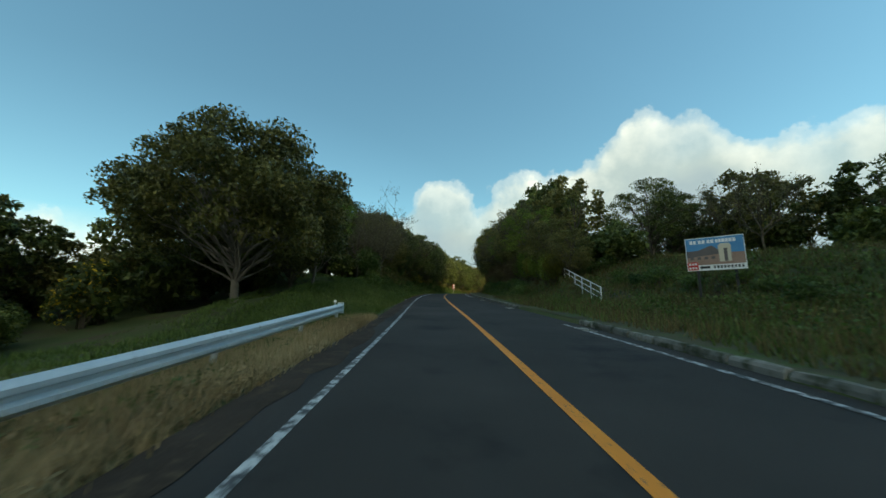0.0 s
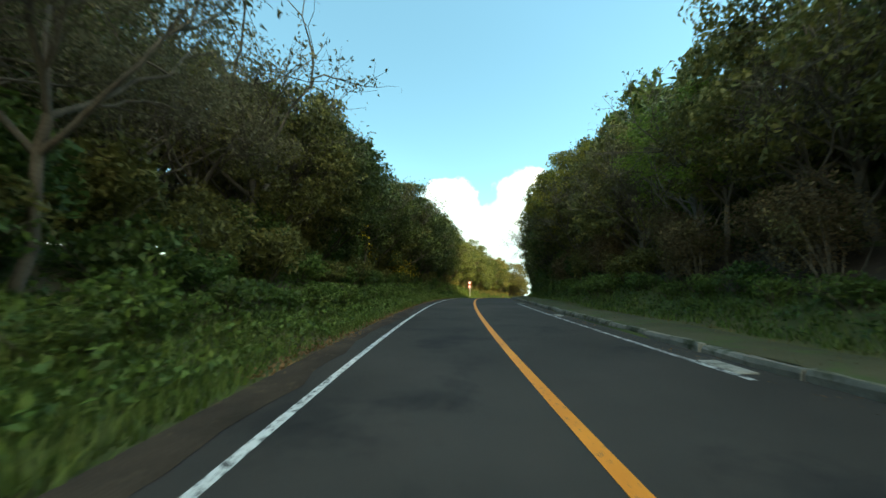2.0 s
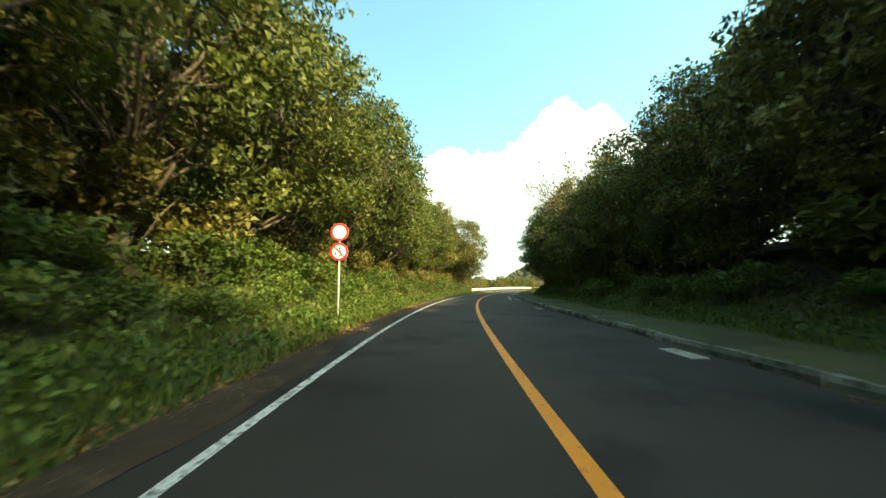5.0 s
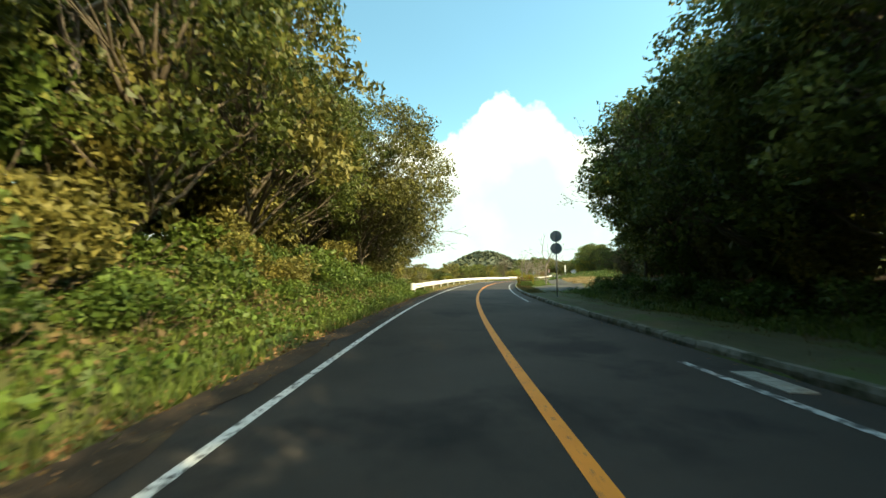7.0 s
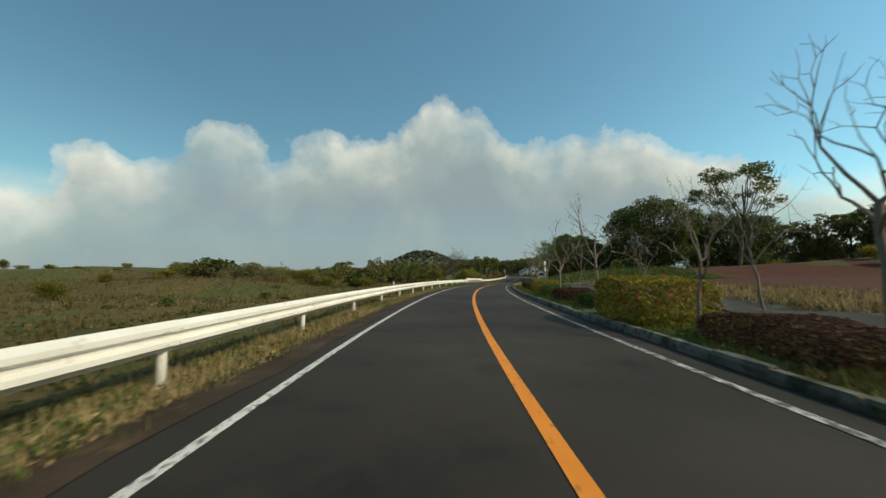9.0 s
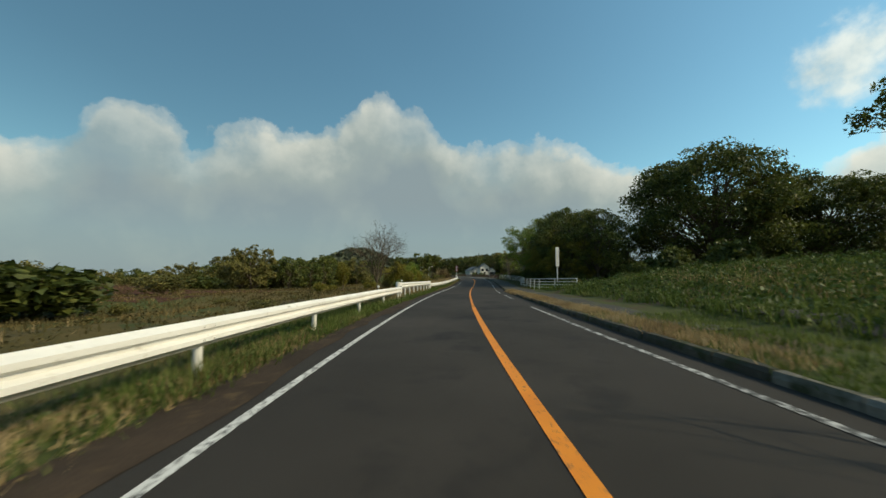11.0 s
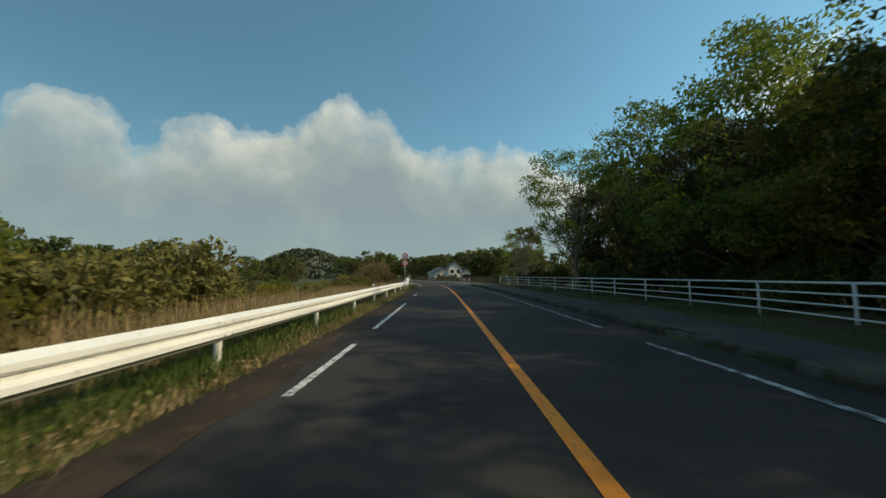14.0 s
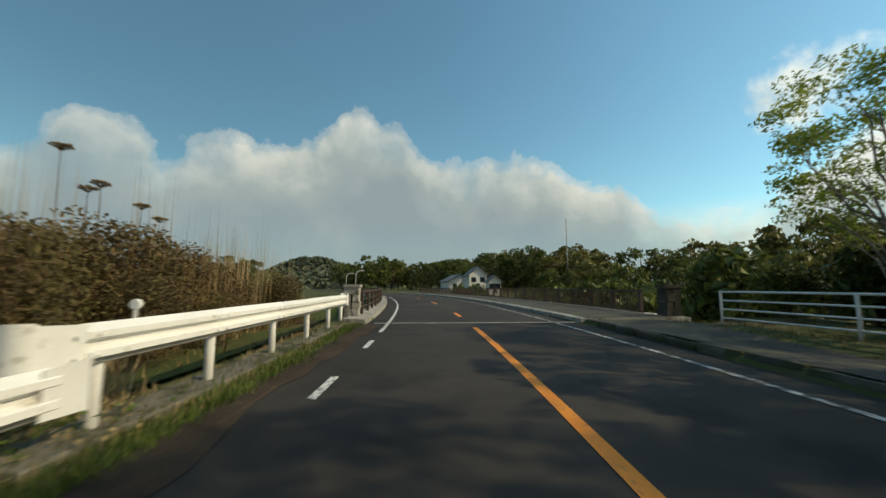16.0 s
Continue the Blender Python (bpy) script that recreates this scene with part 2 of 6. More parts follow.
PIPE_WHITE = material("painted_pipe", [(0.55, 0.56, 0.56), (0.7, 0.7, 0.69)], 0.5, 2.0, 40.0, 0.05, spots=((0.2, 0.15, 0.1), 6.0, 0.64, 0.76))
BROWN_STEEL = material("brown_painted_steel", [(0.05, 0.032, 0.024), (0.075, 0.05, 0.038)], 0.55, 2.0, 40.0, 0.05)
BARK = material("bark", [(0.06, 0.048, 0.035), (0.11, 0.09, 0.065), (0.16, 0.135, 0.1)], 1.0, 2.0, 25.0, 0.7)
PALE_BARK = material("pale_bark", [(0.16, 0.135, 0.11), (0.25, 0.215, 0.18)], 1.0, 2.0, 25.0, 0.6)
LEAF_DARK = material("evergreen_leaf", [(0.035, 0.053, 0.014), (0.085, 0.108, 0.024), (0.165, 0.175, 0.04)], 0.5, 0.9, 6.0, pieces=0.25, islands=0.4, leaf=0.32)
LEAF_OAK = material("oak_leaf", [(0.045, 0.054, 0.015), (0.105, 0.105, 0.027), (0.19, 0.17, 0.045)], 0.5, 0.9, 6.0, pieces=0.2, islands=0.4, leaf=0.25)
LEAF_OLIVE = material("olive_leaf", [(0.065, 0.068, 0.02), (0.14, 0.133, 0.035), (0.24, 0.21, 0.06)], 0.55, 0.8, 6.0, pieces=0.2, islands=0.4, leaf=0.3)
LEAF_SPRING = material("spring_leaf", [(0.1, 0.15, 0.022), (0.17, 0.23, 0.035), (0.25, 0.29, 0.055)], 0.55, 0.5, 6.0, pieces=0.2, islands=0.35, leaf=0.5)
LEAF_GOLD = material("golden_leaf", [(0.14, 0.14, 0.02), (0.21, 0.19, 0.03), (0.31, 0.26, 0.05)], 0.55, 0.7, 6.0, pieces=0.2, islands=0.35, leaf=0.6)
LEAF_BUD = material("budding_leaf", [(0.12, 0.105, 0.055), (0.17, 0.15, 0.08)], 0.7, 0.5, 6.0, pieces=0.2, islands=0.35, leaf=0.3)
LEAF_VINE = material("dry_vine_leaf", [(0.08, 0.06, 0.028), (0.145, 0.1, 0.046), (0.15, 0.14, 0.045)], 0.75, 0.7, 6.0, pieces=0.2, islands=0.4, leaf=0.25)
LEAF_UNDER = material("undergrowth_leaf", [(0.042, 0.078, 0.016), (0.08, 0.128, 0.025), (0.12, 0.145, 0.036)], 0.55, 0.8, 6.0, pieces=0.25, islands=0.4, leaf=0.3)
LEAF_YELLOW = material("yellow_blossom", [(0.5, 0.33, 0.02), (0.62, 0.45, 0.04)], 0.7, 0.5, 6.0, islands=0.3, leaf=0.3)
LEAF_RED = material("maroon_leaf", [(0.05, 0.022, 0.016), (0.085, 0.038, 0.023)], 0.7, 0.5, 6.0, islands=0.2, leaf=0.2)
FLOWER = material("red_blossom", [(0.45, 0.04, 0.05), (0.6, 0.08, 0.09)], 0.7, 0.5, 6.0, islands=0.3, leaf=0.3)
GRASS_GREEN = material("green_grass", [(0.065, 0.1, 0.02), (0.1, 0.14, 0.028), (0.15, 0.165, 0.05)], 0.7, 0.3, 5.0, islands=0.35, leaf=0.35)
GRASS_DRY = material("dry_grass", [(0.22, 0.155, 0.075), (0.34, 0.25, 0.125), (0.42, 0.33, 0.18)], 0.9, 0.4, 5.0, islands=0.35, leaf=0.3)
MEADOW = material("rough_meadow", [(0.055, 0.052, 0.017), (0.09, 0.07, 0.026), (0.14, 0.1, 0.04)], 1.0, 0.08, 3.0, 0.8, spots=((0.06, 0.075, 0.02), 0.12, 0.46, 0.6))
FIELD_GRASS = material("rough_field_grass", [(0.075, 0.07, 0.024), (0.125, 0.1, 0.038), (0.2, 0.145, 0.06)], 0.9, 0.12, 5.0, islands=0.4, leaf=0.3)
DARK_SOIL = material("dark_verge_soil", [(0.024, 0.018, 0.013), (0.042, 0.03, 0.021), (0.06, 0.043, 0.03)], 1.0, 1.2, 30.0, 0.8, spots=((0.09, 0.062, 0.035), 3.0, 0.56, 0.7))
LITTER = material("dead_leaves", [(0.16, 0.09, 0.04), (0.27, 0.16, 0.075)], 0.9, 0.4, 5.0, islands=0.4, leaf=0.1)

# ---- building blocks ----
class Mesh:
    """Vertices and faces gathered piece by piece."""

    def __init__(self):
        self.v, self.f, self.n = [], [], 0

    def add(self, verts, faces):
        verts = np.asarray(verts, float).reshape(-1, 3)
        self.v.append(verts)
        self.f.extend([tuple(i + self.n for i in f) for f in faces])
        self.n += len(verts)

    def box(self, lo, hi, m=None):
        (x0, y0, z0), (x1, y1, z1) = lo, hi
        p = np.array([(x0, y0, z0), (x1, y0, z0), (x1, y1, z0), (x0, y1, z0), (x0, y0, z1), (x1, y0, z1), (x1, y1, z1), (x0, y1, z1)])
        if m is not None:
            p = p @ np.array(m.to_3x3()).T + np.array(m.translation)
        self.add(p, [(0, 3, 2, 1), (4, 5, 6, 7), (0, 1, 5, 4), (1, 2, 6, 5), (2, 3, 7, 6), (3, 0, 4, 7)])

    def tube(self, points, radii, sides=6, caps=True):
        p = np.asarray(points, float)
        d = np.gradient(p, axis=0)
        d /= np.linalg.norm(d, axis=1)[:, None] + 1e-9
        ref = np.array((0.0, 0.0, 1.0)) if abs(d[0][2]) < 0.9 else np.array((1.0, 0.0, 0.0))
        a = np.cross(d, ref)
        a /= np.linalg.norm(a, axis=1)[:, None] + 1e-9
        b = np.cross(d, a)
        r = np.broadcast_to(np.asarray(radii, float), (len(p),))
        k = np.arange(sides) * 2 * np.pi / sides
        ring = p[:, None] + r[:, None, None] * (np.cos(k)[None, :, None] * a[:, None] + np.sin(k)[None, :, None] * b[:, None])
        n = len(p)
        faces = [(i * sides + j, i * sides + (j + 1) % sides, (i + 1) * sides + (j + 1) % sides, (i + 1) * sides + j) for i in range(n - 1) for j in range(sides)]
        if caps:
            faces += [tuple(reversed(range(sides))), tuple((n - 1) * sides + j for j in range(sides))]
        self.add(ring.reshape(-1, 3), faces)

    def sweep(self, rings, closed=True, caps=True):
        """Rings of as many points each, joined one to the next."""
        rings = np.asarray(rings, float)
        n, k = rings.shape[:2]
        m = k if closed else k - 1
        faces = [(i * k + j, i * k + (j + 1) % k, (i + 1) * k + (j + 1) % k, (i + 1) * k + j) for i in range(n - 1) for j in range(m)]
        if caps and closed:
            faces += [tuple(reversed(range(k))), tuple((n - 1) * k + j for j in range(k))]
        self.add(rings.reshape(-1, 3), faces)

    def data(self, name, mat, smooth=False):
        me = bpy.data.meshes.new(name)
        me.from_pydata(np.concatenate(self.v).tolist(), [], self.f)
        for m in (mat if isinstance(mat, (list, tuple)) else [mat]):
            me.materials.append(m)
        if smooth:
            me.shade_smooth()
        me.update()
        return me


def part(name, mesh, mat, parent=None, label="", smooth=False):
    """Links a Mesh, or mesh data, as one object under a thing or part."""
    data = mesh.data(name, mat, smooth) if isinstance(mesh, Mesh) else mesh
    ob = new(name, data)
    ob.parent = parent
    return tagged(ob, label)


def thing(name, label, category, m=None, group="", kind=""):
    ob = tagged(new(name), label, category, group, kind)
    ob.empty_display_size = 0.2
    if m is not None:
        ob.matrix_basis = m
    return ob


def structure(name, mesh, mat, label, category="", smooth=False):
    return tagged(new(name, mesh.data(name, mat, smooth)), label, category, kind="structure")


def at_way(s, u, z=0.0, turn=0.0, lean=0.0):
    x, y, h = on_way(s, u, z)
    return pose(float(x), float(y), float(h), lean, 0, turn_at(s) + turn)


# ---- the lie of the land: cross profiles (metres from the way, height over the road) at stations along it ----
WOOD = [(-60, 3.5), (-14, 2.6), (-7, 1.7), (-4.6, 0.45), (-3.3, 0.02), (-2.6, -0.02), (4.7, -0.02), (4.75, 0.13), (6.9, 0.18), (8.2, 1.1), (10, 2.2), (16, 3.4), (60, 5)]
LIGHT_WOOD = [p if p[0] < 7.5 else (p[0], p[1] * 0.5) for p in WOOD]
STATIONS = [
    (-160, [(-60, -4), (-14, -1.2), (-7, -0.5), (-4.4, -0.3), (-3.4, -0.1), (-2.6, -0.02), (4.7, -0.02), (4.75, 0.13), (6.6, 0.2), (9, 0.6), (11, 1.6), (16, 2.4), (60, 4)]),
    (12, [(-60, -4), (-14, -1.0), (-7, -0.4), (-4.4, -0.25), (-3.4, -0.1), (-2.6, -0.02), (4.7, -0.02), (4.75, 0.1), (6.6, 0.15), (9, 0.45), (11, 0.75), (13.5, 1.9), (16, 2.6), (60, 4)]),
    (20, [(-60, -2.4), (-14, -0.3), (-8, 0.8), (-5.5, 0.55), (-3.6, 0.03), (-2.6, -0.02), (4.7, -0.02), (4.75, 0.1), (6.9, 0.15), (8.8, 0.22), (9.3, 0.35), (11, 0.5), (12.6, 1.6), (16, 2.9), (60, 4)]),
    (27, [(-60, 0), (-14, 0.6), (-8, 1.3), (-5.5, 0.9), (-3.6, 0.05), (-2.6, -0.02), (4.7, -0.02), (4.75, 0.1), (6.9, 0.18), (8.6, 0.45), (9.9, 1.6), (12, 1.85), (14, 3.0), (16, 3.4), (60, 4)]),
    (34, WOOD), (104, WOOD), (112, LIGHT_WOOD), (143, LIGHT_WOOD),
    (150, [(-60, -2.0), (-14, -0.5), (-7, -0.25), (-4.4, -0.1), (-3.3, -0.02), (-2.6, -0.02), (3.9, -0.02), (3.95, 0.12), (7, 0.15), (11, 0.2), (16, 0.25), (44, 0.9), (60, 4.5), (76, 8)]),
    (198, [(-60, 2.6), (-34, 0.9), (-14, -0.4), (-7, -0.35), (-4.4, -0.15), (-3.3, -0.02), (-2.6, -0.02), (4.4, -0.02), (4.45, 0.12), (7, 0.15), (11, 0.35), (16, 0.7), (44, 1.2), (60, 4.5), (76, 8)]),
    (212, [(-60, 2.2), (-34, 0.5), (-14, -0.4), (-7, 0.1), (-4.4, 0.15), (-3.5, -0.05), (-2.6, -0.02), (4.6, -0.02), (4.65, 0.12), (7.5, 0.15), (11, 1.1), (16, 1.8), (40, 3.0), (60, 5)]),
    (231, [(-60, 0.6), (-14, -0.5), (-7, 0.1), (-4.4, 0.15), (-3.5, -0.05), (-2.6, -0.02), (4.8, -0.02), (4.85, 0.12), (7.5, 0.12), (11, 0.2), (16, 0.4), (40, 1.5), (60, 3)]),
    (240, [(-60, -2.0), (-14, -0.5), (-7, -0.2), (-4.4, -0.1), (-3.3, -0.02), (-2.6, -0.02), (5.0, -0.02), (5.05, 0.12), (7.5, 0.1), (11, 0.0), (16, -0.2), (40, 0), (60, 1)]),
    (294, [(-60, -3.0), (-14, -0.8), (-7, -0.4), (-4.4, -0.2), (-3.3, -0.02), (-2.6, -0.02), (5.0, -0.02), (5.05, 0.12), (8.5, 0.05), (11, -0.5), (16, -1.0), (40, -2), (60, -2)]),
    (300, [(-60, -6), (-14, -5), (-7, -4), (-4.4, -2.0), (-3.3, -0.3), (-2.6, -0.3), (8.3, -0.3), (9.5, -2), (11, -3), (16, -4), (40, -5), (60, -5)]),
    (345, [(-60, -6), (-14, -5), (-7, -4), (-4.4, -2.0), (-3.3, -0.3), (-2.6, -0.3), (8.3, -0.3), (9.5, -2), (11, -3), (16, -4), (40, -4), (60, -3)]),
    (356, [(-60, -1), (-14, -0.5), (-2.6, -0.1), (8.3, -0.1), (11, 0.0), (60, 0.5)]),
    (900, [(-60, -1), (-14, -0.3), (-2.6, -0.1), (8.3, -0.1), (60, 1)]),
]


def lie(s, u, rough=True):
    """Height of the land over the road's level, for arrays of s and u."""
    s, u = np.broadcast_arrays(np.asarray(s, float), np.asarray(u, float))
    at = np.array([st[0] for st in STATIONS])
    levels = np.stack([np.interp(u, [p[0] for p in st[1]], [p[1] for p in st[1]]) for st in STATIONS])
    i = np.clip(np.searchsorted(at, s) - 1, 0, len(at) - 2)
    f = np.clip((s - at[i]) / (at[i + 1] - at[i]), 0, 1)
    f = f * f * (3 - 2 * f)
    z = np.take_along_axis(levels, i[None], 0)[0] * (1 - f) + np.take_along_axis(levels, i[None] + 1, 0)[0] * f
    kerb = kerb_line(s)
    z = np.where((s < 292) & (u > 2.0), np.where(u < kerb + 0.05, -0.02, np.maximum(z, 0.1)), z)
    if rough:
        swell = np.clip((-u - 9) / 10, 0, 1) * np.clip((s - 156) / 12, 0, 1) * np.clip((240 - s) / 14, 0, 1)
        z = z + swell * (0.4 * np.sin(s * 0.14 + u * 0.11) * np.sin(u * 0.19 - s * 0.05) + 0.25 * np.sin(s * 0.31 - u * 0.23))
        away = np.clip((np.abs(u - 1.0) - 3.6) / 5, 0, 1)
        away = away * np.clip(1 - (np.abs(u) - 13) / 6, 0, 1)
        z = z + away * (0.14 * np.sin(s * 0.9 + u * 0.7) * np.sin(u * 1.3 - s * 0.31) + 0.1 * np.sin(s * 0.37 + 1.7 * u))
    return z


def land(s, u, z=0.0):
    """World place on the land, which levels out far from the road."""
    p = on_way(s, u, lie(s, u))
    far = np.clip((np.abs(u) - 60) / 70, 0, 1)
    p[..., 2] = p[..., 2] * (1 - far) + far * np.where(np.asarray(u) < 0, -6.0, 3.0) + z
    return p


def build_ground():
    g = Mesh()
    ss = np.concatenate([np.arange(-150, -10, 6), np.arange(-10, 300, 0.8), np.arange(300, 780, 6)])
    us = np.concatenate([[-140, -90], np.arange(-62, -8.5, 2.0), np.arange(-8, -2.4, 0.5), [-2.0, 0, 2, 3.2, 3.6], np.arange(3.75, 5.3, 0.12), np.arange(5.6, 12, 0.55), [12.8, 14, 16, 18, 21, 25, 30, 36, 44, 54, 70, 95, 130]])
    S, U = np.meshgrid(ss, us, indexing="ij")
    road = middle(S)
    under = np.where((U > road - 3.7) & (U < np.minimum(road + 3.4, kerb_line(S) + 0.06)), -0.06, 0.0)
    far = np.clip((np.abs(U) - 60) / 70, 0, 1)
    P = on_way(S, U, lie(S, U) + under)
    P[..., 2] = P[..., 2] * (1 - far) + far * np.where(U < 0, -6.0, 3.0)
    n, k = len(ss), len(us)
    g.add(P, [(i * k + j, i * k + j + 1, (i + 1) * k + j + 1, (i + 1) * k + j) for i in range(n - 1) for j in range(k - 1)])
    # the wide land round it, out to the coast and the horizon
    r = np.array([0, 150, 400, 900, 2000, 4200])
    a = np.radians(np.arange(0, 360, 7.5))
    R, A = np.meshgrid(r, a, indexing="ij")
    c = on_way(150, 0)
    X, Y = c[0] + R * np.sin(A), c[1] + R * np.cos(A)
    Z = np.where(R < 500, -9.0, -14.0) + 0 * A
    n, k = R.shape
    g.add(np.stack([X, Y, Z], -1), [(i * k + j, i * k + (j + 1) % k, (i + 1) * k + (j + 1) % k, (i + 1) * k + j) for i in range(n - 1) for j in range(k)])
    structure("ground", g, GROUND, "grassy ground with bare soil beside a country road", "ground", True)


def strip(s0, s1, u0, u1, z0, z1, step=1.0, over_middle=True):
    """A long flat band between two lines beside the road's middle."""
    m = Mesh()
    ss = np.arange(s0, s1 + step * 0.5, step)
    base = middle(ss) if over_middle else 0.0
    if callable(u0):
        base, u0, u1 = base + u0(ss), -u1 / 2, u1 / 2
    a, b = on_way(ss, base + u0, z0), on_way(ss, base + u1, z1)
    n = len(ss)
    m.add(np.concatenate([a, b]), [(i, n + i, n + i + 1, i + 1) for i in range(n - 1)])
    return m


def right_lane(s):
    return np.interp(s, [0, 60, 110, 140, 220, 235, 250], [2.95, 2.85, 2.6, 2.45, 2.46, 2.7, 2.95])


def build_road():
    m = Mesh()
    ss = np.arange(-150, 780, 1.0)
    rng = np.random.default_rng(3)
    us = np.array([-3.5, -3.3, -1.5, 0.0, 1.5, 2.5, 3.4])
    wob = np.zeros((len(ss), len(us)))
    wob[:, 0] = rng.normal(0, 0.07, len(ss))
    zz = np.array([-0.05, 0.0, 0.012, 0.02, 0.012, 0.006, 0.0])
    off = middle(ss)[:, None] + us[None] + wob
    off[:, -1] = np.where(ss < 292, kerb_line(ss) + 0.05, middle(ss) + 3.75)
    P = on_way(ss[:, None], off, zz[None])
    n, k = len(ss), len(us)
    m.add(P, [(i * k + j, i * k + j + 1, (i + 1) * k + j + 1, (i + 1) * k + j) for i in range(n - 1) for j in range(k - 1)])
    structure("road", m, ASPHALT, "two-lane asphalt road, dark grey and slightly patched", "road", True)
    soil = Mesh()
    ss = np.arange(-150, 292, 0.7)
    edge = 3.05 + 0.1 * np.sin(ss * 0.6) + rng.normal(0, 0.07, len(ss))
    a, b, c = on_way(ss, middle(ss) - 3.62, 0.0), on_way(ss, middle(ss) - 3.3, 0.022), on_way(ss, middle(ss) - edge, 0.009)
    n = len(ss)
    soil.add(np.concatenate([a, b, c]), [(i + j * n, n + i + j * n, n + i + 1 + j * n, i + 1 + j * n) for i in range(n - 1) for j in range(2)])
    structure("verge_soil", soil, DARK_SOIL, "dark bare soil along the ragged edge of the asphalt", "verge")
    structure("edge_line", strip(-150, 33, -2.75, -2.64, 0.008, 0.008), FAINT_LINE, "white edge line worn to specks", "road marking")
    for s0, s1 in ((33.2, 242), (243, 247), (249, 252), (254, 262), (268, 270), (284.2, 285), (287.5, 288.6), (290, 780)):
        structure("edge_line", strip(s0, s1, -2.75, -2.64, 0.008, 0.008), WHITE_LINE, "worn white edge line along the asphalt", "road marking")
    for s0, s1 in ((-150, 12), (40, 60), (73, 77), (118, 128), (140, 208), (214, 219), (222, 232), (236, 252), (254, 780)):
        structure("edge_line", strip(s0, s1, right_lane, 0.12, 0.014, 0.014), FAINT_LINE, "faded white edge line beside the kerb", "road marking")
    for s0, s1, w in ((-150, 208, 0.075), (208.3, 244.3, 0.05), (245.8, 290.5, 0.075), (294.5, 297, 0.07), (305, 308, 0.07), (316, 319, 0.07), (327, 330, 0.07)):
        structure("centre_line", strip(s0, s1, -w, w, 0.026, 0.026), YELLOW_LINE, "worn yellow centre line on the asphalt", "road marking")


build_ground()
build_road()

# ---- plants ----
def unit(v):
    return v / (np.linalg.norm(v, axis=-1, keepdims=True) + 1e-9)


def leaf_mesh(name, centres, size, mat, rng, up=0.4, slim=0.55, corners=4):
    """Many single leaves: bent rhombs of about that size, turned every way."""
    n = len(centres)
    along = unit(rng.normal(size=(n, 3)) + np.array((0, 0, -0.15)))
    flat = unit(rng.normal(size=(n, 3)) + np.array((0, 0, up * 2)))
    side = unit(np.cross(along, flat))
    flat = np.cross(side, along)
    ln = (size * rng.uniform(0.6, 1.35, n))[:, None]
    a = centres - along * ln * 0.5
    c = centres + along * ln * 0.5
    mid = centres + flat * ln * 0.12
    b, d = mid + side * ln * slim * 0.5, mid - side * ln * slim * 0.5
    if corners == 3:
        return quads(name, np.stack([a, b, c], 1).reshape(-1, 3), mat, 3)
    return quads(name, np.stack([a, b, c, d], 1).reshape(-1, 3), mat)


def quads(name, verts, mat, corners=4):
    me = bpy.data.meshes.new(name)
    n = len(verts) // corners
    me.vertices.add(len(verts))
    me.vertices.foreach_set("co", verts.astype(np.float32).ravel())
    me.loops.add(n * corners)
    me.loops.foreach_set("vertex_index", np.arange(n * corners, dtype=np.int32))
    me.polygons.add(n)
    me.polygons.foreach_set("loop_start", np.arange(0, n * corners, corners, dtype=np.int32))
    for m in (mat if isinstance(mat, (list, tuple)) else [mat]):
        me.materials.append(m)
    me.update(calc_edges=True)
    return me


def limb(mesh, a, b, r0, r1, rng, steps=5, wander=0.12, sides=6, droop=0.0):
    a, b = np.asarray(a, float), np.asarray(b, float)
    t = np.linspace(0, 1, steps + 1)[:, None]
    length = np.linalg.norm(b - a)
    p = a + (b - a) * t + np.cumsum(rng.normal(0, wander * length / steps, (steps + 1, 3)), 0) * (t > 0)
    p[:, 2] += droop * length * np.sin(np.pi * t[:, 0])
    mesh.tube(p, np.linspace(r0, r1, steps + 1), sides, caps=False)
    return p


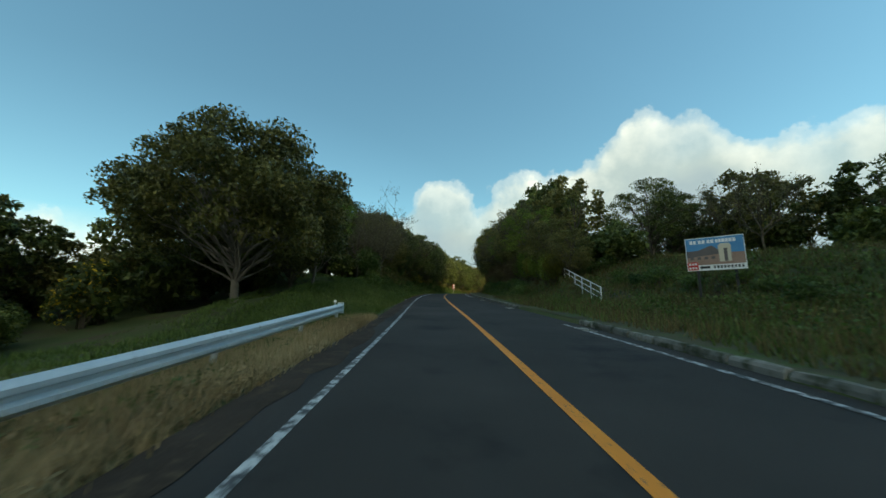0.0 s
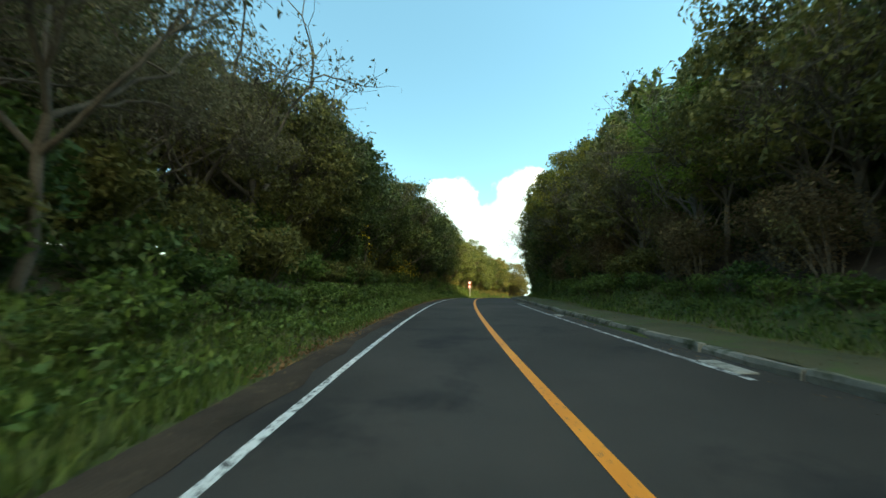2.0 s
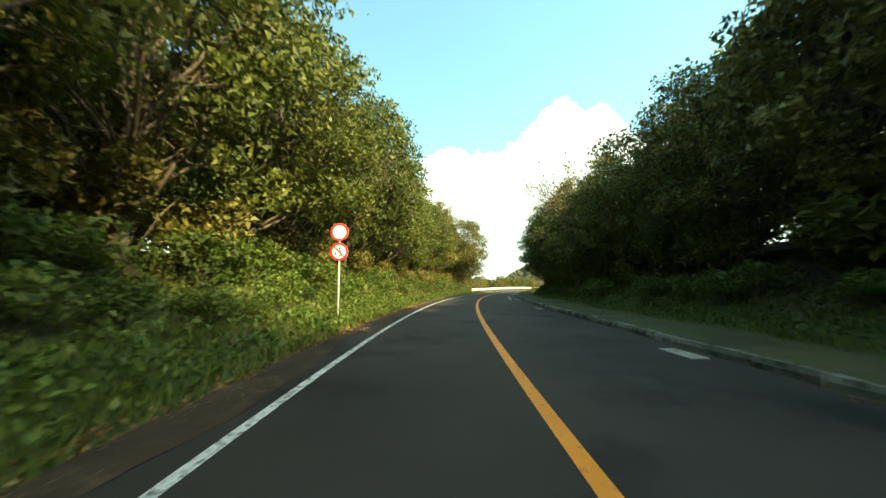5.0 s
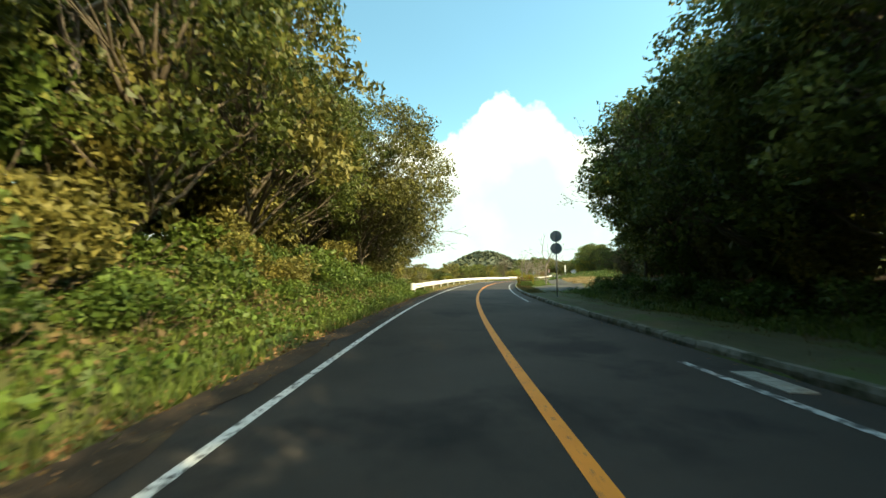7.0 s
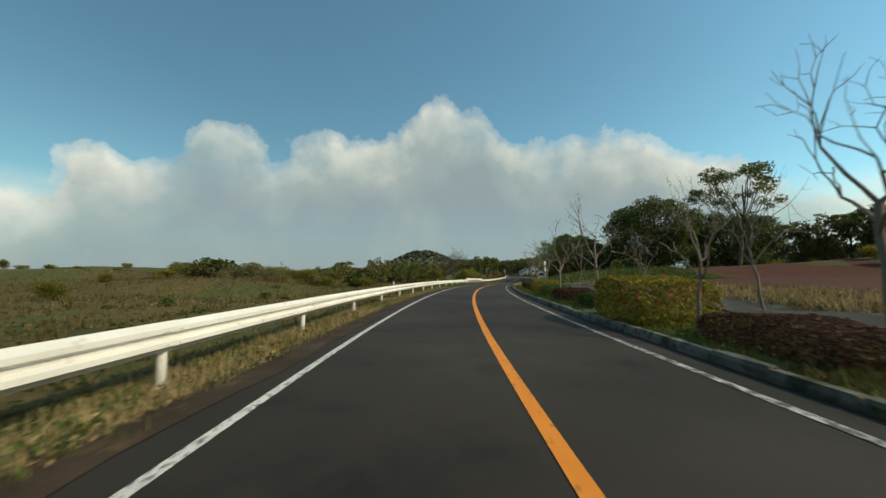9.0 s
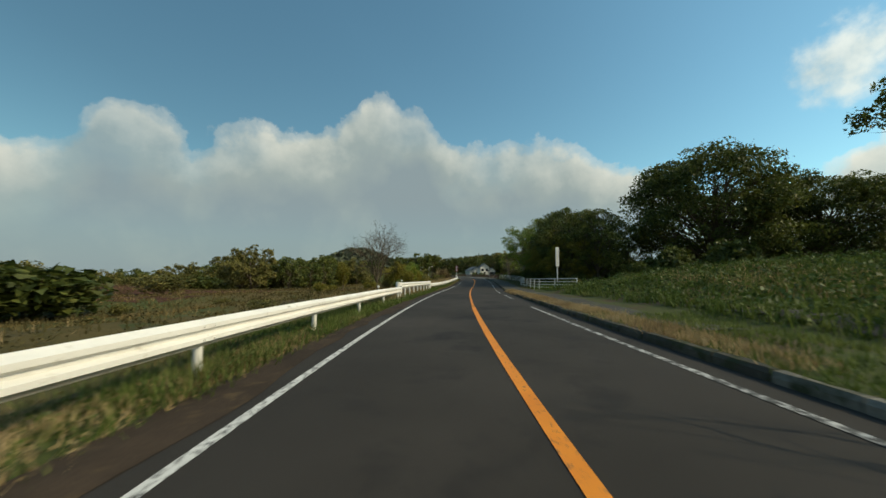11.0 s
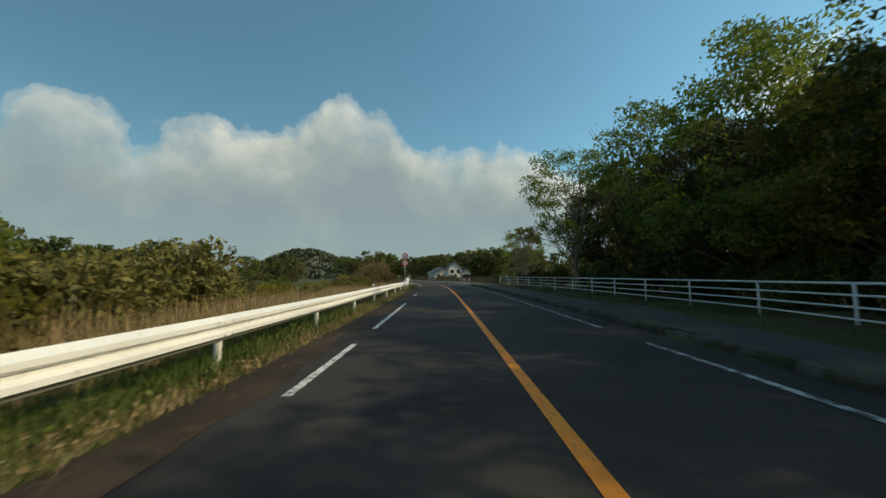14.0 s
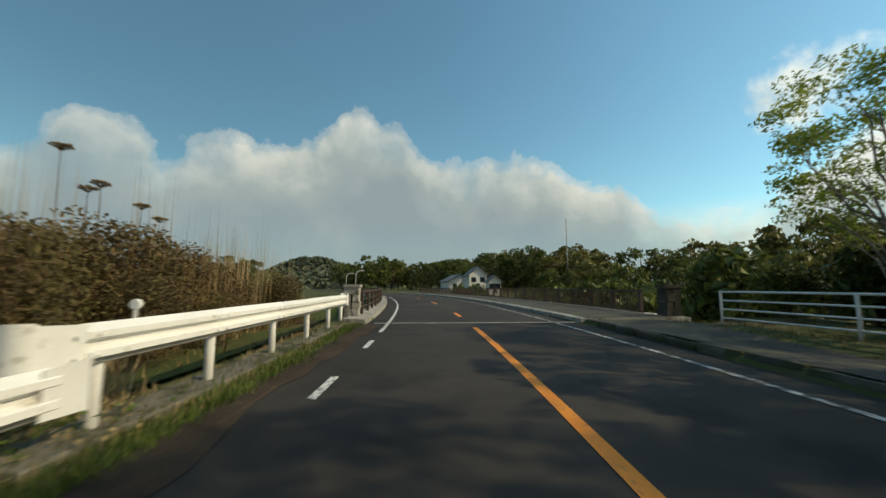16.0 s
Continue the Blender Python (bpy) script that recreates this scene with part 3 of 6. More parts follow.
def leafy_tree(name, label, seed, height, spread, trunk, clear, leaves, size, leaf, bark=BARK, clumps=26, flat=0.75, corners=3, fine=True, category="tree"):
    """A tapered trunk with limbs, and a crown of clumps of single leaves round the limbs' ends."""
    rng = np.random.default_rng(seed)
    tree = thing(name, label, category)
    wood = Mesh()
    top = np.array((rng.normal(0, 0.3), rng.normal(0, 0.3), height * 0.78))
    bole = limb(wood, (0, 0, -0.9), top, trunk, trunk * 0.25, rng, 9, 0.1, 8 if fine else 5)
    centres, radii = [], []
    middle_z, half = clear + (height - clear) * 0.52, (height - clear) * 0.5
    for i in range(clumps):
        a = i * 2.399 + rng.uniform(-0.4, 0.4)
        e = np.clip(-0.75 + 1.75 * (i + 0.5) / clumps + rng.normal(0, 0.08), -0.85, 0.97)
        k = math.sqrt(1 - e * e * 0.85) * rng.uniform(0.62, 0.95)
        c = np.array((math.cos(a) * spread * k, math.sin(a) * spread * k, middle_z + half * e * 0.82))
        start = bole[int(np.clip((c[2] / height) * 9 * 0.75, 2, 8))]
        p = limb(wood, start, c, trunk * 0.33, trunk * 0.06, rng, 5 if fine else 3, 0.16, 5 if fine else 3, 0.06)
        for _ in range(3 if fine else 0):
            tip = c + np.clip(rng.normal(0, 1, 3), -1.1, 1.1) * spread * 0.16
            limb(wood, p[3], tip, trunk * 0.11, trunk * 0.03, rng, 2, 0.15, 3)
        centres.append(c)
        radii.append(spread * rng.uniform(0.24, 0.4))
    centres, radii = np.array(centres), np.array(radii)
    # every clump is a heap of flattened sprays, leafy above and open below
    sprays = 11
    own = np.repeat(np.arange(len(centres)), sprays)
    out = unit(rng.normal(size=(len(own), 3)) + np.array((0, 0, 0.3)) + unit(centres[own] - np.array((0, 0, middle_z))) * 0.55)
    heart = centres[own] + out * (radii[own] * rng.uniform(0.45, 1.0, len(own)))[:, None] * np.array((1, 1, flat))
    reach = radii[own] * rng.uniform(0.3, 0.5, len(own))
    pick = rng.choice(len(own), leaves, p=reach ** 2 / (reach ** 2).sum())
    way = unit(rng.normal(size=(leaves, 3)) + np.array((0, 0, 0.35)))
    r = reach[pick] * (0.45 + 0.55 * rng.uniform(0, 1, leaves) ** 0.5)
    r = np.where(rng.uniform(0, 1, leaves) > 0.95, r * 1.3, r)
    p = heart[pick] + way * r[:, None] * np.array((1, 1, 0.62))
    part("trunk", wood, bark, tree, "", True)
    part("crown", leaf_mesh("crown", p, size, leaf, rng, 0.4, 0.55 if corners == 4 else 0.9, corners), leaf, tree)
    return tree


def twiggy(name, label, seed, height, spread, trunk, bark, levels=4, buds=None, bud_size=0.07, clear=0.35, forks=(3, 4), category="tree", mains=5):
    """A leafless tree that forks again and again; buds: the material of small new leaves at its ends."""
    rng = np.random.default_rng(seed)
    tree = thing(name, label, category)
    wood, twigs, ends = Mesh(), Mesh(), []
    bole = limb(wood, (0, 0, -0.3), (rng.normal(0, 0.15), rng.normal(0, 0.15), height * clear), trunk, trunk * 0.75, rng, 5, 0.08, 8)

    def grow(at, way, length, r, level):
        tip = at + way * length
        p = limb(wood if level < 2 else twigs, at, tip, r, r * 0.55, rng, 4 if level < 3 else 2, 0.17, 6 if level < 2 else 4 if level < 3 else 3)
        ends.extend(p[1:]) if level >= levels - 1 else None
        if level < levels:
            for k in range(rng.integers(forks[0], forks[1] + 1)):
                q = p[-1] if k < 2 else p[rng.integers(1, len(p))]
                w = unit(way + rng.normal(0, 0.52, 3) + np.array((0, 0, 0.12)))
                grow(q, w, length * rng.uniform(0.58, 0.8), r * 0.56, level + 1)

    reach = math.hypot(spread, height * (1 - clear)) * 0.4
    for i in range(mains):
        a = i * (1.2566 if mains == 5 else 2.399) + rng.uniform(-0.4, 0.4)
        rise = rng.uniform(0.6, 1.2) if mains == 5 else 0.6 + 2.2 * i / mains
        w = unit(np.array((math.cos(a) * spread, math.sin(a) * spread, height * (1 - clear) * rise)))
        grow(bole[-1 - i % 2], w, reach * rng.uniform(0.8, 1.1), trunk * 0.55, 1)
    part("trunk", wood, bark, tree, "", True)
    tagged(part("twig_spray", twigs, bark, tree), kind="stuff")
    if buds:
        e = np.array(ends)
        e = np.repeat(e, 2, 0) + rng.normal(0, bud_size, (len(e) * 2, 3))
        part("young_foliage", leaf_mesh("young_foliage", e, bud_size * 1.2, buds, rng, 0.4, 0.9, 3), buds, tree)
    return tree


def lumpy(rng, n, lumps=11):
    """Points in a heap of round lumps about a metre across, for foliage."""
    c = unit(rng.normal(size=(lumps, 3))) * np.array((0.6, 0.6, 0.5)) * rng.uniform(0.4, 1, (lumps, 1))
    p = c[rng.integers(0, lumps, n)] + unit(rng.normal(size=(n, 3))) * (0.45 * (0.4 + 0.6 * rng.uniform(0, 1, n) ** 0.5))[:, None]
    return p[p[:, 2] > -0.95]


def shrub(name, label, seed, width, height, leaves, size, leaf, category="bush", flowers=None, corners=4):
    """A bush as one mesh of leaves; with flowers, foliage and blossom are parts."""
    rng = np.random.default_rng(seed)
    p = lumpy(rng, leaves) * np.array((width / 2, width / 2, height / 2)) + np.array((0, 0, height * 0.47))
    if height < 1.0:
        return tagged(new(name, leaf_mesh(name, p, size, leaf, rng, 0.5, 0.55 if corners == 4 else 0.9, corners)), label, category)
    bush = thing(name, label, category)
    part("foliage", leaf_mesh("foliage", p, size, leaf, rng, 0.5, 0.55 if corners == 4 else 0.9, corners), leaf, bush)
    stems = Mesh()
    for tip in p[rng.choice(len(p), 14)]:
        limb(stems, (tip[0] * 0.15, tip[1] * 0.15, -0.15), tip * np.array((1.08, 1.08, 1.06)), 0.022, 0.006, rng, 4, 0.12, 3, 0.08)
    tagged(part("twig_spray", stems, BARK, bush), kind="stuff")
    if not flowers:
        return bush
    q = p[rng.choice(len(p), flowers[1])] * np.array((1.04, 1.04, 1.03))
    part("blossom", leaf_mesh("blossom", q, flowers[2], flowers[0], rng, 0.5, 0.9), flowers[0], bush)
    return bush


def hedge(name, label, seed, length, width, height, leaves, size, leaf, flowers=None, category="hedge"):
    """A clipped hedge with rounded shoulders, its length along y."""
    rng = np.random.default_rng(seed)
    p = rng.uniform(-1, 1, (leaves, 3))
    ax = rng.choice(3, leaves, p=(0.35, 0.15, 0.5))
    i = np.arange(leaves)
    p[i, ax] = np.where(rng.uniform(0, 1, leaves) < 0.85, np.sign(p[i, ax]) * rng.uniform(0.86, 1.04, leaves), p[i, ax])
    far = np.abs(p)
    p = p * (1 - 0.12 * (far[:, [1, 2, 0]] ** 3) * (far[:, [2, 0, 1]] ** 3))
    p = p * np.array((width / 2, length / 2, height / 2)) + np.array((0, 0, height * 0.48))
    p[:, 2] += 0.06 * np.sin(p[:, 1] * 2.3 + seed) * (p[:, 2] / height)
    ob = thing(name, label, category)
    part("foliage", leaf_mesh("foliage", p, size, leaf, rng, 0.5), leaf, ob)
    if flowers:
        q = p[rng.choice(len(p), flowers[1])] + rng.normal(0, 0.03, (flowers[1], 3))
        part("blossom", leaf_mesh("blossom", q, flowers[2], flowers[0], rng, 0.5, 0.9), flowers[0], ob)
    return ob


class Stock:
    """One plant built once and then copied; the first one placed is the built one."""

    def __init__(self, build, *a, **k):
        self.build, self.a, self.k, self.ob = build, a, k, None

    def place(self, m, scale=1.0, tall=1.0):
        m = m @ Matrix.Diagonal((scale, scale, scale * tall, 1))
        if self.ob is None:
            self.ob = self.build(*self.a, **self.k)
            self.ob.matrix_basis = m
            return self.ob
        s = self.ob.scale
        return copy_thing(self.ob, m @ Matrix.Diagonal((1 / s[0], 1 / s[1], 1 / s[2], 1)))


def stand(stock, s, u, scale=1.0, tall=1.0, turn=0.0, sink=0.05, lean=0.0):
    x, y, z = land(s, u, -sink)
    return stock.place(pose(float(x), float(y), float(z), lean, 0, turn), scale, tall)



# ---- rails, fences, kerbs ----
BEAM = [(0.0, 0.0), (0.025, 0.025), (0.08, 0.065), (0.08, 0.12), (0.02, 0.155), (0.02, 0.195), (0.08, 0.23), (0.08, 0.285), (0.025, 0.325), (0.0, 0.35)]


def beam_piece(s0, s1, u, z, side=1):
    m = Mesh()
    ss = np.linspace(s0, s1, 5)
    front = [(d * side, h) for d, h in BEAM]
    ring = front + [(d - 0.012 * side, h) for d, h in reversed(front)]
    m.sweep([[on_way(s, u(s) + d, z(s) + h) for d, h in ring] for s in ss])
    return m


def round_post(s, u, z0, z1, r=0.057, sides=12):
    m = Mesh()
    m.tube([on_way(s, u, z0), on_way(s, u, z1 - 0.015), on_way(s, u, z1)], [r, r, r * 0.8], sides)
    return m


def reflector(s, u, z, parent):
    m = Mesh()
    a = turn_at(s)
    c = on_way(s, u, z)
    d = np.array((math.sin(-radians(a)), math.cos(-radians(a)), 0.0))
    m.tube([c - d * 0.02, c - d * 0.018, c + d * 0.018, c + d * 0.02], [0.04, 0.052, 0.052, 0.04], 16)
    part("reflector", m, RAIL_WHITE, parent, "round white reflector")
    m = Mesh()
    m.tube([on_way(s, u, z - 0.2), on_way(s, u, z - 0.04)], 0.017, 8)
    part("reflector_stem", m, PIPE_WHITE, parent)


def guard_rail(label, s0, s1, u, top, mat, step=4.0, ends=(True, True), reflectors=()):
    """Steel beam on round posts; u, top: functions of s, or numbers."""
    fu = u if callable(u) else (lambda s: u)
    ft = top if callable(top) else (lambda s: top)
    rail = thing("guard_rail", label, "guard rail", at_way(s0, fu(s0)))
    inv = rail.matrix_basis.inverted()

    def own(name, mesh, lab=""):
        ob = part(name, mesh, mat, rail, lab, name == "post")
        ob.matrix_parent_inverse = inv
        return ob

    n = max(1, round((s1 - s0) / step))
    for i in range(n):
        a, b = s0 + (s1 - s0) * i / n, s0 + (s1 - s0) * (i + 1) / n
        own("beam", beam_piece(a, b + 0.12, fu, lambda s: ft(s) - 0.35 + (0.004 if i % 2 else 0.0)))
        for ds in (-0.1, 0.1):
            for dz in (0.09, 0.26):
                m = Mesh()
                m.tube([on_way(a + ds, fu(a) + 0.07, ft(a) - 0.35 + dz), on_way(a + ds, fu(a) + 0.1, ft(a) - 0.35 + dz)], 0.016, 6)
                own("bolt", m)
    for i in range(n + 1):
        s = min(max(s0 + (s1 - s0) * i / n, s0 + 0.25), s1 - 0.25)
        own("post", round_post(s, fu(s) - 0.07, float(lie(s, fu(s))) - 0.3, ft(s) - 0.03))
    for on, s, way in ((ends[0], s0, -1), (ends[1], s1, 1)):
        if on:
            m = Mesh()
            rings = []
            for k in range(9):
                a = math.pi * 0.75 * k / 8
                ds, du = 0.16 * math.sin(a), -0.16 * (1 - math.cos(a)) + 0.07
                swell = 0.045 * min(1, k / 2)
                rings.append([on_way(s + way * (ds + (0.3 if k else 0.0)), fu(s) + du + e, ft(s) - 0.35 + h) for e, h in ((0, -swell), (0, 0.35 + swell), (-0.012, 0.35 + swell), (-0.012, -swell))])
            m.sweep(rings)
            own("end_piece", m, "smooth rounded end plate")
    for s in reflectors:
        reflector(s, fu(s) - 0.05, ft(s) + 0.13, rail)
    for o in rail.children:
        o.matrix_parent_inverse = inv
    return rail


guard_rail("grey galvanised guard rail beside the dry verge", -26, 14.6, -3.75, lambda s: 0.42 + max(0, s) * 0.008, RAIL_GREY, 4.0, (True, True), (14.0,))
guard_rail("long white guard rail along the open fields", 146, 213, lambda s: -3.2 - 0.1 * math.sin(s * 0.05), 0.72, RAIL_WHITE, 4.0, (True, True), (160, 176, 192, 208))
guard_rail("raised white guard rail on a concrete wall", 214, 229.5, -3.25, 0.95, RAIL_WHITE, 2.0, (True, True), (214.6,))
guard_rail("white guard rail overgrown with dry grass", 230, 282.6, lambda s: float(np.interp(s, [230, 250, 265, 275], [-3.25, -3.1, -3.0, -2.85])), lambda s: 0.74 - 0.06 * max(0, min(1, (s - 270) / 12)), RAIL_WHITE, 4.0, (True, True), (246.5, 262, 278))
guard_rail("raised white guard rail before the bridge", 283, 292.4, -2.95, 0.96, RAIL_WHITE, 2.0, (True, True), (283.6,))


def pipe_fence(label, stations, height, rails, mat, posts, group=""):
    """Pipes on posts; stations: (s, u, ground z) along the line."""
    fence = thing("pipe_fence", label, "fence", at_way(*stations[0]), group)
    inv = fence.matrix_basis.inverted()
    st = np.array(stations, float)
    length = np.concatenate([[0], np.cumsum(np.hypot(np.diff(st[:, 0]), np.diff(st[:, 1])))])

    def at(d, h):
        s, u, z = (np.interp(d, length, st[:, k]) for k in range(3))
        return on_way(s, u, z + h)

    for h in rails:
        m = Mesh()
        m.tube([at(d, h) for d in np.linspace(0, length[-1], max(2, int(length[-1] / 1.5) + 1))], 0.024 if h < max(rails) else 0.03, 8)
        part("rail", m, mat, fence, "", True).matrix_parent_inverse = inv
    for d in np.linspace(0, length[-1], posts):
        m = Mesh()
        m.tube([at(d, -0.15), at(d, height - 0.01), at(d, height)], [0.036, 0.036, 0.028], 10)
        part("post", m, mat, fence, "", True).matrix_parent_inverse = inv
    return fence


pipe_fence("white pipe fence climbing beside a ramp path", [(19.5, 9.2, 0.3), (23.2, 9.65, 0.95), (28.0, 10.4, 1.75)], 0.95, (0.26, 0.58, 0.91), PIPE_WHITE, 6)
pipe_fence("white pipe fence along the walkway", [(222.5, 9.6, 0.15), (227.5, 7.6, 0.12), (243.5, 7.7, 0.1)], 1.1, (0.3, 0.56, 0.82, 1.08), PIPE_WHITE, 8)
pipe_fence("white pipe fence in front of the wood", [(249.6, 8.3, 0.08), (256, 9.7, 0.05), (270, 10.2, 0.03), (280, 9.5, 0.03), (290.6, 8.75, 0.0)], 1.1, (0.3, 0.56, 0.82, 1.08), PIPE_WHITE, 14)


def kerbs():
    kerb = thing("kerb", "weathered concrete kerb of single stones, mossy and chipped", "kerb", kind="structure")
    gen = random.Random(8)
    shapes, dirty = [], []
    for k in range(6):
        m = Mesh()
        g = lambda: gen.uniform(-0.012, 0.012)
        rings = []
        for y in (-0.485, -0.47, 0.0, 0.47, 0.485):
            d = 0.02 if abs(y) > 0.48 else 0.0
            rings.append([(0.0 + d, y, -0.15), (-0.0 + d + g(), y, 0.1 + g()), (0.03 + d + g(), y, 0.165 - d + g()), (0.15 - d, y, 0.17 - d + g()), (0.16 - d, y, -0.15)])
        m.sweep(rings)
        shapes.append(m.data("kerb_stone", KERB_STONE))
        dirty.append(m.data("kerb_stone", KERB_DARK))
    s = -22.0
    while s < 291:
        if not 11.5 < s < 19.5 and not 231.5 < s < 233:
            ob = new("kerb_stone", gen.choice(dirty if s > 196 else shapes))
            ob.parent = kerb
            x, y, z = on_way(s + 0.5, kerb_line(s + 0.5) + gen.uniform(-0.02, 0.02), gen.uniform(-0.03, 0.01))
            ds = math.degrees(math.atan(kerb_line(s + 1) - kerb_line(s)))
            ob.matrix_basis = pose(x, y, z, gen.uniform(-0.6, 0.6) + math.degrees(math.atan(between(GRADE, s))), gen.uniform(-2, 2), turn_at(s + 0.5) - ds)
        s += 1.0
    # drain covers set in the gutter
    cover = Mesh()
    cover.box((-0.16, -0.43, -0.05), (0.16, 0.43, 0.02))
    for k in range(5):
        cover.box((-0.11, -0.36 + k * 0.16, 0.02), (0.11, -0.31 + k * 0.16, 0.026))
    data = cover.data("drain_cover", CONCRETE)
    for i, s in enumerate([10.5, 20.5, 31.1, 40.8, 50, 60, 75.2, 84, 94, 106, 118.6, 127]):
        u = kerb_line(s) - 0.42
        tagged(new("drain_cover", data), "pale concrete drain cover in the gutter", "drain cover", "drain covers along the kerb").matrix_basis = at_way(s, u, 0.0, gen.uniform(-2, 2), math.degrees(math.atan(between(GRADE, s))))
    left = tagged(new("drain_cover", data), "pale concrete slab at the edge of the verge", "drain cover", "drain covers along the kerb")
    left.matrix_basis = at_way(33.0, -2.75, 0.02, 4, math.degrees(math.atan(between(GRADE, 33)))) @ Matrix.Diagonal((2.2, 0.9, 1.0, 1.0))


kerbs()


def on_land_strip(s0, s1, ua, ub, raise_by, cells=6, step=1.0):
    m = Mesh()
    ss = np.arange(s0, s1 + 0.1, step)
    f = np.linspace(0, 1, cells)
    a = np.array([ua(s) if callable(ua) else ua for s in ss])
    b = np.array([ub(s) if callable(ub) else ub for s in ss])
    U = a[:, None] * (1 - f) + b[:, None] * f
    S = np.repeat(ss[:, None], cells, 1)
    P = on_way(S, U, lie(S, U) + raise_by)
    n, k = U.shape
    m.add(P, [(i * k + j, i * k + j + 1, (i + 1) * k + j + 1, (i + 1) * k + j) for i in range(n - 1) for j in range(k - 1)])
    return m


structure("pavement", on_land_strip(-25, 148, lambda s: kerb_line(s) + 0.16, lambda s: kerb_line(s) + 1.5, 0.03), MOSSY_PATH, "narrow walkway of old asphalt, grown over with moss and short grass", "pavement")
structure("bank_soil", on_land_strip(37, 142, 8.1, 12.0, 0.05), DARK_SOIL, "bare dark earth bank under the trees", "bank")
structure("pavement", on_land_strip(150, 205, lambda s: float(np.interp(s, [150, 156, 163], [5.0, 5.4, 8.0])), lambda s: float(np.interp(s, [150, 165], [9.4, 10.8])), 0.03), PATH_ASPHALT, "gravelly path beside the planted strip", "pavement")
structure("pavement", on_land_strip(200, 292, lambda s: kerb_line(s) + 0.16, lambda s: kerb_line(s) + 2.3, 0.035), PATH_ASPHALT, "asphalt walkway between kerb and fence", "pavement")
structure("ramp_path", on_land_strip(15.5, 34, lambda s: 9.35 + 0.12 * (s - 18.5), lambda s: 11.0 + 0.1 * (s - 18.5), 0.04, 6), PATH_ASPHALT, "dark asphalt path climbing the bank", "path")
structure("field_right", on_land_strip(157, 226, lambda s: 12.0 + 0.2 * min(s - 157, 30.0), lambda s: 44.0, 0.06, 16, 2.0), RED_SOIL, "ploughed field of reddish brown soil", "field")
structure("meadow", on_land_strip(150, 300, lambda s: -4.0, lambda s: -58.0, 0.07, 27, 2.0), MEADOW, "rough meadow of brownish green grass", "meadow")
structure("meadow", on_land_strip(198, 232, lambda s: 8.4, lambda s: 30.0, 0.03, 14, 2.0), MEADOW, "rough grassy bank", "meadow")
structure("field_left", on_land_strip(212, 252, lambda s: -17.0, lambda s: -42.0, 0.08, 10, 2.0), RED_SOIL, "ploughed field of reddish brown soil", "field")


# concrete ledges under the raised rails, and the side wall of the culvert
def ledge(label, s0, s1, u0, u1, z0, z1):
    m = Mesh()
    ss = np.arange(s0, s1 + 0.01, 1.0)
    m.sweep([[on_way(s, u0, z0), on_way(s, u1, z0), on_way(s, u1, z1 - 0.02), on_way(s, u1 - 0.02, z1), on_way(s, u0 + 0.02, z1), on_way(s, u0, z1 - 0.02)] for s in ss])
    return structure("retaining_wall", m, STAINED, label, "wall")


ledge("weathered concrete ledge carrying the guard rail", 212.5, 230, -3.6, -3.05, -1.2, 0.06)
ledge("stained concrete side wall of a culvert", 212.5, 229.5, -4.5, -4.25, -1.6, 0.55)
ledge("weathered concrete ledge carrying the guard rail", 282.5, 292.7, -3.3, -2.75, -1.2, 0.06)


